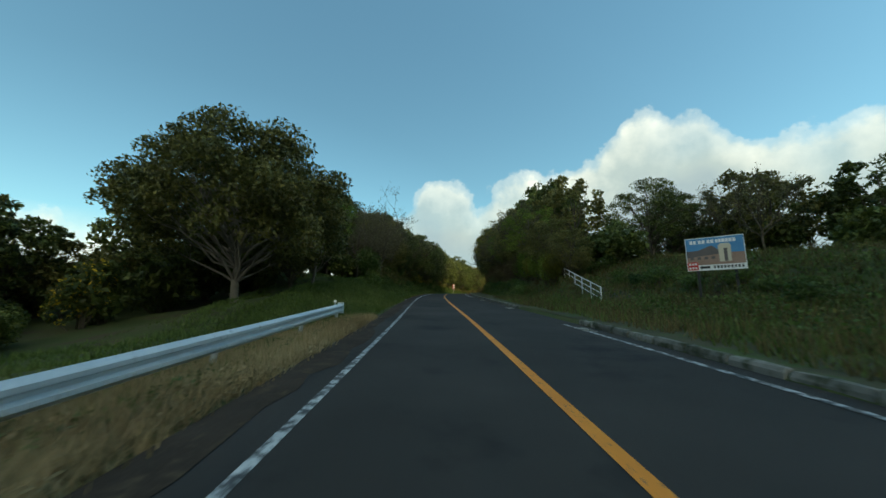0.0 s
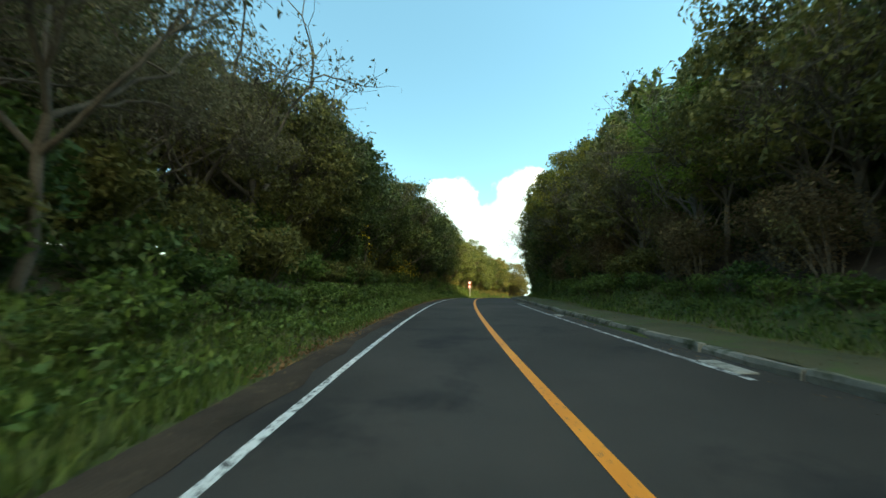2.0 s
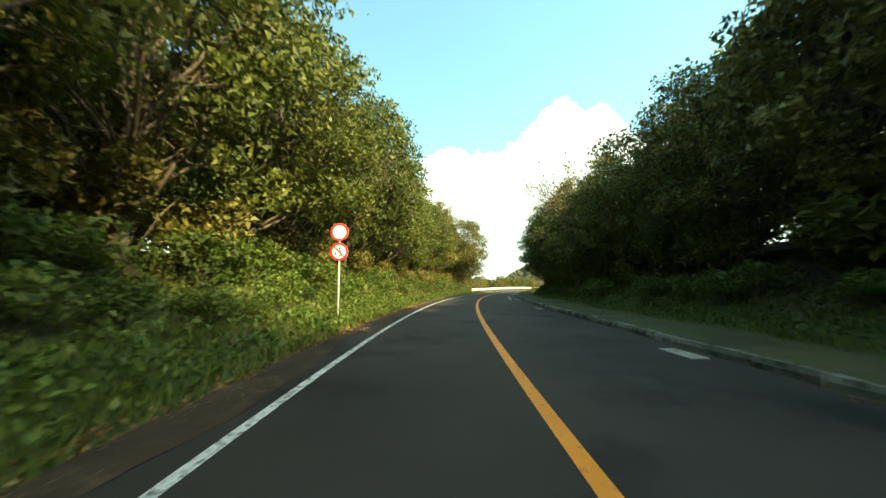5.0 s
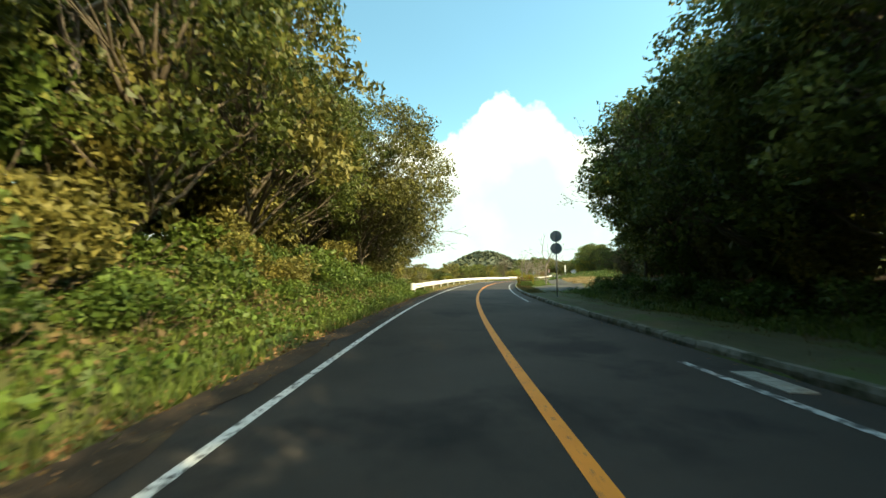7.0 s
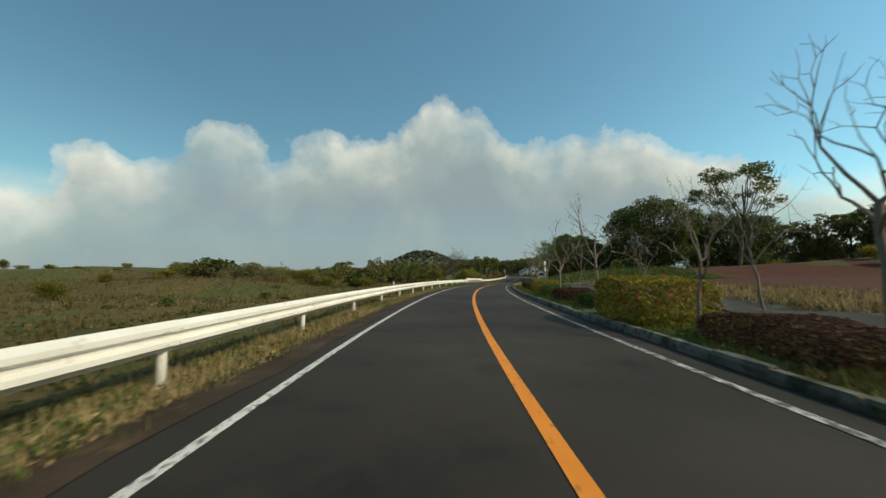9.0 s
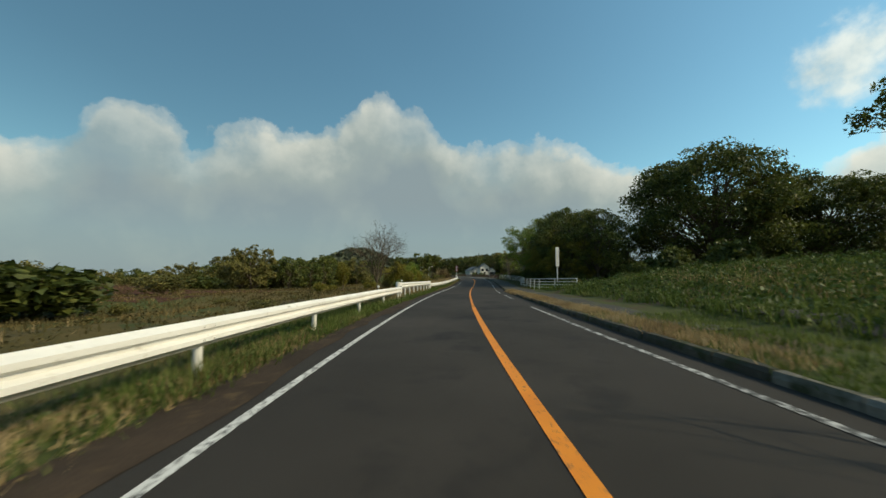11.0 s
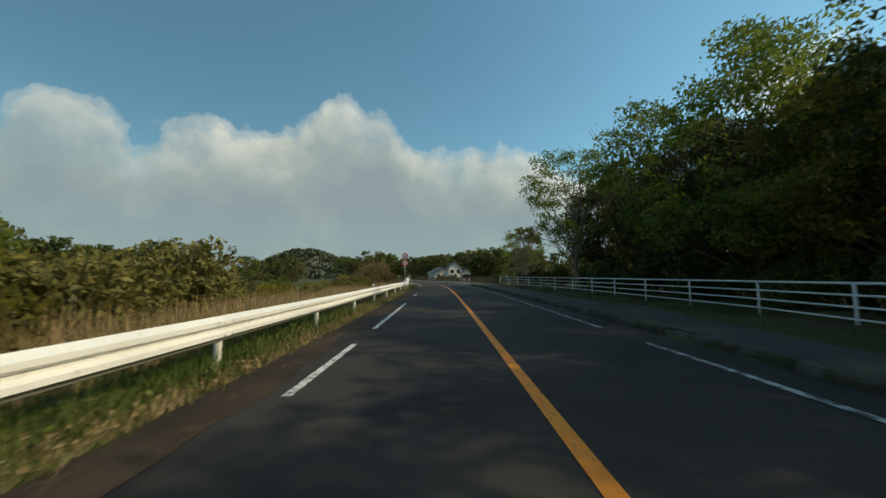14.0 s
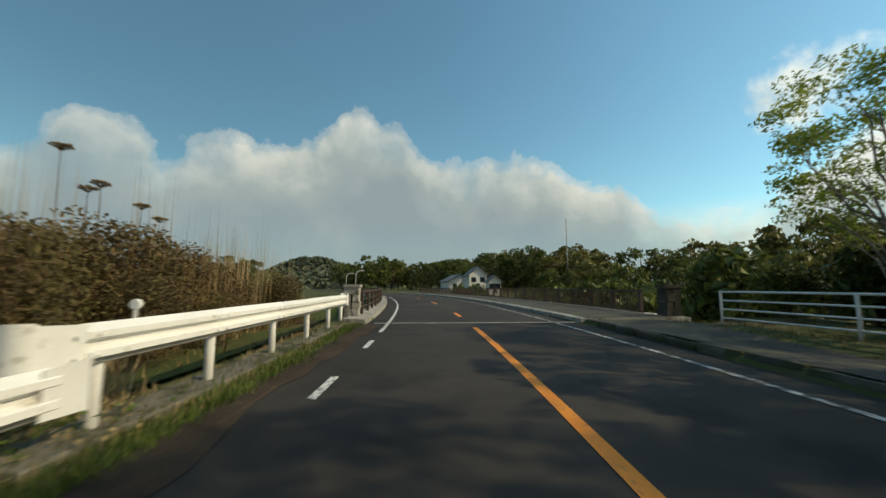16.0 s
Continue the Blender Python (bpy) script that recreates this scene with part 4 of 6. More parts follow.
# ---- the bridge ----
def bridge():
    deck = Mesh()
    ss = np.arange(292, 352, 1.0)
    ring = lambda s: [on_way(s, -2.9, -0.7), on_way(s, 8.9, -0.7), on_way(s, 8.9, 0.18), on_way(s, 5.2, 0.18), on_way(s, 5.0, 0.15), on_way(s, 5.0, -0.08), on_way(s, -2.2, -0.08), on_way(s, -2.2, 0.16), on_way(s, -2.9, 0.2)]
    deck.sweep([ring(float(s)) for s in ss])
    structure("bridge_deck", deck, CONCRETE, "concrete bridge deck with raised kerbs and a walkway", "bridge")
    structure("pavement", strip(292, 351, 5.25, 8.35, 0.187, 0.187, 1.0, False), PATH_ASPHALT, "dark asphalt walkway on the bridge", "pavement")
    joint = Mesh()
    for u in np.arange(-1.9, 4.8, 0.9):
        joint.add(on_way([292.0, 292.0, 292.22, 292.22], [u, u + 0.88, u + 0.88, u], 0.03), [(0, 1, 2, 3)])
    structure("expansion_joint", joint, CONCRETE, "pale expansion joint across the asphalt", "joint")
    for u, bars, label in ((-2.65, False, "brown steel bridge railing with flat handrail"), (8.6, True, "brown steel bridge railing with upright bars")):
        rail = thing("bridge_railing", label, "railing")
        for h, r in ((1.02, 0.05), (0.72, 0.03), (0.45, 0.03)) if not bars else ((1.05, 0.05), (0.2, 0.03)):
            m = Mesh()
            m.sweep([[on_way(s, u - r, h - r * 0.6), on_way(s, u + r, h - r * 0.6), on_way(s, u + r, h + r * 0.6), on_way(s, u - r, h + r * 0.6)] for s in np.arange(294, 350, 1.0)])
            part("rail", m, BROWN_STEEL, rail)
        for s in np.arange(294.2, 350, 1.9):
            m = Mesh()
            m.box((-0.06, -0.08, 0.1), (0.06, 0.08, 1.0), at_way(s, u, 0))
            part("post", m, BROWN_STEEL, rail)
        if bars:
            m = Mesh()
            m.box((-0.014, -0.014, 0.2), (0.014, 0.014, 1.03))
            bar = m.data("bar", BROWN_STEEL)
            for s in np.arange(294.3, 349.9, 0.19):
                part("bar", bar, BROWN_STEEL, rail).matrix_basis = at_way(s, u, 0)
    gen = random.Random(3)
    for u, at, stone, label in ((-2.85, 293.3, CONCRETE, "rough pale stone end pillar of the bridge railing"), (8.6, 292.6, DARK_STONE, "dark brown end pillar of the bridge railing")):
        pillar = thing("bridge_pillar", label, "pillar", at_way(at, u), "end pillars of the bridge")
        for k in range(6):
            for j in range(2):
                m = Mesh()
                z0, w = -0.3 + k * 0.25, 0.02
                cut = gen.uniform(-0.06, 0.06)
                x0, x1 = (-0.26 + gen.uniform(-w, w), cut - 0.008) if j == 0 else (cut + 0.008, 0.26 + gen.uniform(-w, w))
                m.box((x0, -0.27 + gen.uniform(-w, w), z0), (x1, 0.27 + gen.uniform(-w, w), z0 + 0.235))
                part("stone", m, stone, pillar)
        m = Mesh()
        m.box((-0.3, -0.31, 1.2), (0.3, 0.31, 1.3))
        part("cap_stone", m, stone, pillar)


bridge()


# ---- signs ----
SIGN_RED = material("sign_red", [(0.5, 0.025, 0.02), (0.56, 0.035, 0.03)], 0.4, 2.0, 40.0)
SIGN_WHITE = material("sign_white", [(0.74, 0.74, 0.72), (0.8, 0.8, 0.78)], 0.4, 2.0, 40.0)
SIGN_BLUE = material("sign_blue", [(0.02, 0.16, 0.4), (0.025, 0.19, 0.46)], 0.4, 2.0, 40.0)
SIGN_GREY = material("sign_back", [(0.2, 0.21, 0.22), (0.27, 0.28, 0.29)], 0.6, 3.0, 40.0)


def disc(y0, y1, r, z, inner=0.0, sides=40):
    m = Mesh()
    k = np.arange(sides) * 2 * np.pi / sides
    circ = lambda rad, y: np.stack([rad * np.cos(k), np.full(sides, y), z + rad * np.sin(k)], -1)
    if inner:
        m.sweep([circ(inner, y0), circ(r, y0), circ(r, y1), circ(inner, y1), circ(inner, y0)], caps=False)
    else:
        m.sweep([circ(r, y0), circ(r, y1)])
    return m


def flat_shape(points, y0, y1, z):
    """A thick flat shape from its outline in the sign's plane."""
    m = Mesh()
    p = np.array(points, float)
    m.sweep([np.stack([p[:, 0], np.full(len(p), y), z + p[:, 1]], -1) for y in (y0, y1)])
    return m


def letters(text, size, mat, parent, m):
    curve = bpy.data.curves.new("lettering", "FONT")
    curve.body, curve.size, curve.align_x, curve.align_y, curve.extrude, curve.offset = text, size, "CENTER", "CENTER", 0.002, 0.008
    ob = new("lettering", curve)
    data = bpy.data.meshes.new_from_object(ob.evaluated_get(bpy.context.evaluated_depsgraph_get()))
    bpy.data.objects.remove(ob)
    data.materials.clear()
    data.materials.append(mat)
    ob = new("lettering", data)
    ob.parent = parent
    ob.matrix_basis = m
    return ob


def ring_signs(label, m, high, low, pole_top, front, number):
    """Two round plates on one pole; the front looks along -y."""
    sign = thing("road_sign", label, "road sign", m)
    pole = Mesh()
    pole.tube([(0, 0.05, -0.4), (0, 0.05, pole_top), (0, 0.05, pole_top + 0.02)], [0.03, 0.03, 0.02], 12)
    part("pole", pole, SIGN_WHITE if front else SIGN_GREY, sign, "", True)
    for i, z in enumerate((high, low)):
        plate = part("plate", disc(0.0, 0.012, 0.3, z), SIGN_GREY, sign)
        part("bracket", flat_shape([(-0.12, -0.02), (0.12, -0.02), (0.12, 0.02), (-0.12, 0.02)], 0.012, 0.035, z), SIGN_GREY, sign)
        if not front:
            continue
        part("face", disc(-0.004, 0.0, 0.295, z), SIGN_WHITE, plate, "white sign face")
        part("ring", disc(-0.01, -0.004, 0.295, z, 0.225), SIGN_RED, plate, "red ring")
        if i == 0:
            if number:
                letters("50", 0.3, SIGN_BLUE, plate, pose(0, -0.008, z - 0.005, 90, 0, 0))
        else:
            part("arrow", flat_shape([(-0.14, -0.13), (-0.1, -0.13), (-0.1, -0.05), (-0.07, -0.05), (-0.12, 0.01), (-0.17, -0.05), (-0.14, -0.05)], -0.008, -0.004, z), SIGN_BLUE, plate, "blue arrow")
            bend = [(0.0, -0.17), (0.07, -0.16), (0.105, -0.11), (0.08, -0.03), (0.05, 0.04), (0.05, 0.08), (0.09, 0.08), (0.025, 0.175), (-0.04, 0.08), (0.0, 0.08), (0.0, 0.03), (0.035, -0.05), (0.05, -0.1), (0.03, -0.12), (-0.02, -0.12)]
            part("arrow", flat_shape(bend, -0.008, -0.004, z), SIGN_BLUE, plate, "blue bent arrow")
            part("slash", flat_shape([(-0.175, 0.145), (-0.145, 0.175), (0.175, -0.145), (0.145, -0.175)], -0.012, -0.008, z), SIGN_RED, plate, "red slash")
    return sign


ring_signs("speed limit and no-overtaking signs on a white pole", at_way(279.9, -3.0, -0.1, 3), 3.27, 2.6, 3.5, True, True)
ring_signs("two red-ringed road signs on a pole in the verge", at_way(99.0, -3.7, 0.15, 3), 2.75, 2.1, 2.9, True, False)
ring_signs("two round road signs seen from behind, grey", at_way(142.0, 5.05, 0.15, 176), 3.2, 2.55, 3.45, False, False)


def info_board():
    board = thing("information_board", "narrow white information board on a steel pole", "sign", at_way(226.3, 8.95, 0.0, 25))
    m = Mesh()
    m.tube([(0, 0.04, -0.4), (0, 0.04, 4.1)], 0.045, 12)
    part("pole", m, PIPE_WHITE, board, "", True)
    m = Mesh()
    m.box((-0.19, -0.02, 2.35), (0.19, 0.0, 4.1))
    part("panel", m, SIGN_WHITE, board)
    for x in (-0.13, 0.0, 0.13):
        m = Mesh()
        m.box((x - 0.015, -0.05, 2.4), (x + 0.015, -0.02, 4.05))
        part("stiffener", m, PIPE_WHITE, board)


info_board()

BOARD_SKY = material("board_sky_print", [(0.05, 0.2, 0.42), (0.09, 0.28, 0.5)], 0.5, 1.5, 20.0)
BOARD_ROOF = material("board_roof_print", [(0.09, 0.08, 0.08), (0.14, 0.11, 0.1)], 0.5, 2.0, 20.0)
BOARD_WALL = material("board_wall_print", [(0.25, 0.15, 0.11), (0.34, 0.22, 0.17)], 0.5, 2.0, 20.0)
BOARD_TOWER = material("board_tower_print", [(0.52, 0.46, 0.34), (0.6, 0.54, 0.42)], 0.5, 2.0, 20.0)
DARK_POST = material("dark_post", [(0.02, 0.02, 0.02), (0.035, 0.033, 0.03)], 0.7, 3.0, 30.0)


def billboard():
    b = thing("billboard", "printed billboard of a bathhouse on two dark posts", "billboard", at_way(13.9, 11.25, 1.92, -41) @ Matrix.Diagonal((0.78, 1.0, 0.9, 1.0)))
    for x in (-0.78, 0.78):
        m = Mesh()
        m.box((x - 0.06, 0.03, -2.2), (x + 0.06, 0.15, 1.4))
        part("post", m, DARK_POST, b)
    m = Mesh()
    m.box((-1.23, 0.0, 0.0), (1.23, 0.03, 1.5))
    panel = part("panel", m, SIGN_WHITE, b)

    def printed(name, mat, pts, level):
        part(name, flat_shape(pts, -0.003 * level, -0.003 * level + 0.003, 0), mat, panel)

    box = lambda x0, z0, x1, z1: [(x0, z0), (x1, z0), (x1, z1), (x0, z1)]
    printed("printed_sky", BOARD_SKY, box(-1.2, 0.75, 1.2, 1.47), 1)
    printed("printed_wall", BOARD_WALL, box(-1.2, 0.25, 1.2, 0.75), 1)
    printed("printed_roof", BOARD_ROOF, [(-1.2, 0.6), (0.2, 0.72), (0.2, 0.86), (-0.1, 1.12), (-0.7, 0.92), (-1.2, 0.9)], 2)
    printed("printed_tower", BOARD_TOWER, [(0.18, 0.36), (0.66, 0.36), (0.68, 1.08), (0.6, 1.17), (0.28, 1.17), (0.16, 1.08)], 3)
    printed("printed_door", BOARD_ROOF, box(0.38, 0.38, 0.52, 0.95), 4)
    for i in range(4):
        printed("printed_window", BOARD_ROOF, box(-1.05 + i * 0.3, 0.5, -0.9 + i * 0.3, 0.62), 3)
    # writing too small to read, as bars
    x = -1.02
    for w in (0.2, 0.2, 0.06, 0.2, 0.2, 0.06, 0.2, 0.2, 0.06, 0.15, 0.16, 0.2, 0.16, 0.2, 0.18):
        if w > 0.1:
            printed("bar", SIGN_WHITE, box(x, 1.22, x + w * 0.62, 1.38), 2)
        x += w * 0.8
    printed("red_panel", SIGN_RED, box(-1.2, 0.03, -0.74, 0.4), 4)
    for i in range(3):
        printed("bar", SIGN_WHITE, box(-1.14 + i * 0.13, 0.26, -1.06 + i * 0.13, 0.35), 5)
        printed("bar", SIGN_WHITE, box(-1.14 + i * 0.13, 0.08, -1.06 + i * 0.13, 0.17), 5)
    printed("bar", DARK_POST, [(-0.7, 0.14), (-0.58, 0.05), (-0.58, 0.09), (-0.25, 0.09), (-0.25, 0.19), (-0.58, 0.19), (-0.58, 0.23)], 2)
    for i in range(9):
        printed("bar", DARK_POST, box(-0.1 + i * 0.14, 0.08, -0.02 + i * 0.14, 0.2), 2)


billboard()

# ---- trees and bushes ----
EVERGREEN = [Stock(leafy_tree, "evergreen_tree", "broad evergreen oak with a dark leathery crown", 11 + i, 9.0, 3.5, 0.2, 0.6, 17000, 0.19, LEAF_DARK, clumps=38) for i in range(3)]
OLIVE = [Stock(leafy_tree, "broadleaf_tree", "broadleaf tree with olive-brown spring foliage", 21 + i, 8.5, 3.3, 0.17, 0.5, 12500, 0.21, LEAF_OLIVE, clumps=36) for i in range(3)]
SPRING = [Stock(leafy_tree, "broadleaf_tree", "slender tree with fresh bright green leaves", 31 + i, 8.0, 2.9, 0.13, 1.8, 13000, 0.14, LEAF_SPRING, PALE_BARK) for i in range(2)]
BUDDING = [Stock(twiggy, "budding_tree", "grey deciduous tree just coming into bud", 41 + i, 7.5, 3.0, 0.1, BARK, 4, LEAF_BUD, 0.12, forks=(3, 5)) for i in range(2)]
FOREST = [Stock(leafy_tree, "wood_tree", "dense dark tree standing deeper in the wood", 46 + i, 10.0, 3.8, 0.2, 0.4, 4300, 0.5, LEAF_DARK if i else LEAF_OLIVE, clumps=30, fine=False) for i in range(3)]
FAR_TREE = [Stock(leafy_tree, "distant_tree", "dark green tree on the edge of the fields", 51 + i, 8.0, 4.0, 0.2, 0.3, 3000, 0.52, LEAF_DARK if i % 2 else LEAF_OLIVE, clumps=18, fine=False) for i in range(4)]
UNDER = [Stock(shrub, "undergrowth_bush", "leafy green undergrowth bush on the roadside bank", 61 + i, 2.2, 1.5, 900, 0.16, LEAF_UNDER, corners=3) for i in range(3)]
SCRUB = [Stock(shrub, "scrub_bush", "olive scrub bush with dry stems", 71 + i, 2.6, 2.2, 2000, 0.16, (LEAF_OLIVE, LEAF_GOLD)[i], corners=3) for i in range(2)]
THICKET = [Stock(shrub, "thicket", "dense dark shrub filling the shade under the trees", 76 + i, 3.4, 3.0, 1600, 0.36, LEAF_DARK, corners=3) for i in range(2)]
NEAR_THICKET = [Stock(shrub, "thicket", "dense dark shrub with small leaves at the edge of the wood", 176 + i, 3.4, 3.0, 5200, 0.19, LEAF_DARK, corners=3) for i in range(2)]
MIDDLE_BUSH = [Stock(shrub, "tall_shrub", "tall leafy shrub hiding the trunks at the wood's edge", 178 + i, 3.0, 3.6, 2700, 0.2, (LEAF_UNDER, LEAF_OLIVE)[i], corners=3) for i in range(2)]
SAPLING = [Stock(shrub, "sapling_bush", "tall light green sapling bush beside the guard rail", 191 + i, 2.4, 4.4, 3000, 0.17, (LEAF_SPRING, LEAF_GOLD)[i], corners=3) for i in range(2)]
BRAMBLE = Stock(shrub, "bramble", "brown tangle of dry bramble and climbers", 184, 2.8, 3.0, 6000, 0.08, LEAF_VINE)
KERRIA = Stock(shrub, "flowering_bush", "bush covered in small yellow blossom", 81, 2.4, 2.2, 2200, 0.12, LEAF_DARK, flowers=(LEAF_YELLOW, 520, 0.1))

rng = random.Random(5)


def row(stocks, s0, s1, step, u, spread_u, scale, tall=(0.9, 1.15), sink=0.1, gaps=()):
    s = s0
    while s < s1:
        spot = (rng.choice(stocks), s + rng.uniform(-0.3, 0.3) * step, u + rng.uniform(-1, 1) * spread_u, rng.uniform(*scale), rng.uniform(*tall), rng.uniform(0, 360), sink)
        if not any(a < spot[1] < b for a, b in gaps):
            stand(*spot)
        s += step * rng.uniform(0.8, 1.2)


# the old evergreen beside the guard rail, with its neighbours
stand(Stock(leafy_tree, "evergreen_tree", "large round evergreen oak with forked pale trunk", 7, 8.9, 5.4, 0.24, 1.4, 48000, 0.25, LEAF_OAK, PALE_BARK, clumps=60), 20.6, -11.0, turn=40)
OAK = Stock(leafy_tree, "evergreen_tree", "dark evergreen oak behind the grassy mound", 17, 9.0, 3.6, 0.2, 1.2, 28000, 0.19, LEAF_OAK, clumps=38)
row([OAK], 26, 37, 3.6, -11.0, 1.2, (0.68, 0.8), gaps=((31, 40),))
stand(SPRING[0], 26.4, -8.8, 0.95, 0.95, 40)
# a row added out of view behind the start to shade it, then the wood on the left
row(FOREST[1:], -34, -4, 5.0, 16.5, 1.0, (1.0, 1.2))
row(FOREST, 14, 24, 3.0, -19, 1.5, (0.42, 0.52))
row(FOREST, 26, 38, 4.0, -17.5, 1.5, (0.7, 0.85))
row(THICKET, 18, 38, 2.2, -15.0, 1.2, (1.0, 1.3))
row(THICKET, 6, 50, 2.4, -22, 1.5, (1.0, 1.3))
row(THICKET, 44, 84, 2.6, -15.0, 0.8, (1.0, 1.3))
row(FAR_TREE, -14, 20, 4.0, -27, 4, (0.32, 0.42))
stand(KERRIA, 16.6, -15.6, 1.3, 1.2)
# both sides of the wooded cutting
row(BUDDING + OLIVE[:1], 38.5, 51, 2.4, -8.0, 0.8, (0.85, 1.05), gaps=((37, 43.5),))
FLAT_TOP = Stock(leafy_tree, "budding_tree", "low spreading tree with a flat crown of reddish-olive buds", 34, 7.0, 4.6, 0.13, 2.4, 26000, 0.1, LEAF_BUD, BARK, clumps=34, flat=0.45)
stand(FLAT_TOP, 39.0, -8.6, 1.0, 1.0, 15)
stand(FLAT_TOP, 44.0, -9.4, 0.9, 1.0, 160)
stand(BUDDING[0], 47.5, -7.2, 1.5, 1.0, 15)
row(OLIVE[:1] + EVERGREEN + BUDDING[:1], 51, 70, 3.6, -7.6, 0.7, (0.9, 1.08))
row(EVERGREEN, 70, 112, 3.7, -6.9, 0.7, (1.0, 1.25))
row(OLIVE + EVERGREEN, 112, 142, 3.6, -7.2, 0.7, (0.95, 1.2))
row(SCRUB[:1] + UNDER, 112, 143, 1.9, -5.3, 0.4, (0.75, 1.0))
row(FOREST, 37, 151, 4.2, -12.5, 1.2, (1.0, 1.2), gaps=((35, 43),))
stand(EVERGREEN[1], 38.6, -13.2, 1.1, 1.0, 40)
stand(EVERGREEN[2], 42.0, -12.6, 1.15, 1.0, 220)
row(FOREST, 37, 151, 5.0, -18, 1.5, (1.0, 1.25))
row(THICKET, 37, 148, 2.6, -9.6, 0.6, (0.85, 1.15))
row(OLIVE, 27.5, 37, 2.6, 10.6, 0.4, (0.5, 0.6))
row(SAPLING, 27.5, 37, 1.5, 9.3, 0.4, (0.8, 1.0), (0.8, 0.95))
row(THICKET, 25, 40, 2.2, 14, 0.8, (1.0, 1.3))
row(OLIVE + OLIVE + SPRING, 36, 62, 3.3, 9.9, 0.6, (0.8, 0.95))
row(EVERGREEN[:1] + OLIVE, 62, 96, 3.3, 9.6, 0.6, (0.95, 1.1))
row(EVERGREEN + OLIVE[:1], 96, 116, 3.0, 8.9, 0.4, (0.74, 0.84), (0.9, 1.0))
row(EVERGREEN + OLIVE[:1], 116, 136, 3.0, 8.9, 0.3, (0.92, 1.0), (0.95, 1.02))
row(FOREST, 38, 62, 4.2, 15.0, 1.2, (0.85, 1.0))
row(FOREST, 62, 94, 4.2, 15.0, 1.2, (1.1, 1.3))
# tall row hidden behind the front trees, added to shade the left crowns
row(FOREST[1:], 70, 90, 5.0, 21.0, 1.0, (1.5, 1.65))
row(FOREST, 94, 139, 4.0, 12.8, 1.0, (0.78, 0.92))
row(THICKET, 66, 138, 2.6, 9.0, 0.5, (0.75, 1.05))
row([BRAMBLE, BRAMBLE] + SCRUB[:1], 37, 68, 1.9, 8.7, 0.4, (0.85, 1.15))
row(THICKET, 35, 66, 2.3, 11.4, 0.4, (0.9, 1.2))
row(THICKET, 50, 100, 2.6, 12.4, 0.5, (1.0, 1.3))
row(THICKET, 28, 46, 2.4, -18.5, 1.0, (1.0, 1.3))
row(BUDDING, 40, 76, 4.0, 9.0, 0.5, (0.8, 1.0))
row(BUDDING, 76, 136, 8.0, 8.6, 0.5, (0.95, 1.15))
row(BUDDING, 42, 140, 12.0, -6.4, 0.5, (0.9, 1.15), gaps=((118, 145),))
row(UNDER, 37, 150, 1.3, -4.7, 0.4, (0.5, 0.85))
row(UNDER, 36, 150, 1.5, -6.2, 0.5, (0.8, 1.2), gaps=((139, 146),))
row(UNDER, 30, 145, 1.7, 7.8, 0.35, (0.55, 0.9))
row(SCRUB[:1], 40, 148, 4.0, -6.3, 0.5, (0.8, 1.15))
row(MIDDLE_BUSH, 38, 148, 2.4, -7.3, 0.4, (0.85, 1.15), gaps=((136.5, 145),))
row(MIDDLE_BUSH, 60, 137, 2.6, 8.6, 0.3, (0.7, 0.95))
for s in (65.5, 67.5, 69.8):
    stand(KERRIA, s, -6.0, 1.2, 1.3, s * 40)
stand(BUDDING[1], 70.5, -6.6, 1.35, 1.0, 140)
# yellow-olive trees that lean over the walkway from the bank
YELLOWING = Stock(leafy_tree, "broadleaf_tree", "leaning tree with yellow-olive young leaves above the walkway", 33, 9.0, 3.0, 0.15, 2.6, 15000, 0.17, LEAF_GOLD, BARK, clumps=34)
for s, u, sc in ((61.4, 9.0, 1.05), (65.0, 8.9, 1.05), (68.6, 9.3, 1.0)):
    stand(YELLOWING, s, u, sc, 1.0, s * 37)
stand(KERRIA, 57.4, -7.3, 1.9, 1.35, 20)
stand(KERRIA, 60.0, -7.6, 1.7, 1.3, 130)
for k, (s, u, sc) in enumerate(((137.6, 9.6, 1.0), (139.6, 10.8, 0.95))):
    stand(EVERGREEN[k], s, u, sc, 1.0, k * 120)
for k, (s, u, sc) in enumerate(((139.5, 14, 0.9), (142, 18, 0.95), (137, 17, 1.0))):
    stand(FOREST[k], s, u, sc, 1.0, k * 50)
for k, (s, u, sc) in enumerate(((142.6, 12.4, 1.05), (145.2, 14.2, 1.1), (141.0, 11.6, 1.1), (147.0, 17.0, 1.1), (144.0, 17.5, 1.2))):
    stand(EVERGREEN[k % 3], s, u, sc, 1.0, k * 75)
for k in range(7):
    stand(NEAR_THICKET[k % 2], 141.0 + 0.9 * k, 11.6 + 0.65 * k, 1.0, 1.0, k * 97)
for k in range(6):
    stand(THICKET[k % 2], 142.0 + 1.1 * k, 15.0 + 0.9 * k, 1.3, 1.0, k * 53)
for k in range(5):
    stand(NEAR_THICKET[k % 2], 136.4 + 1.1 * k, 9.8 + 0.5 * k, 0.85, 1.0, k * 61)
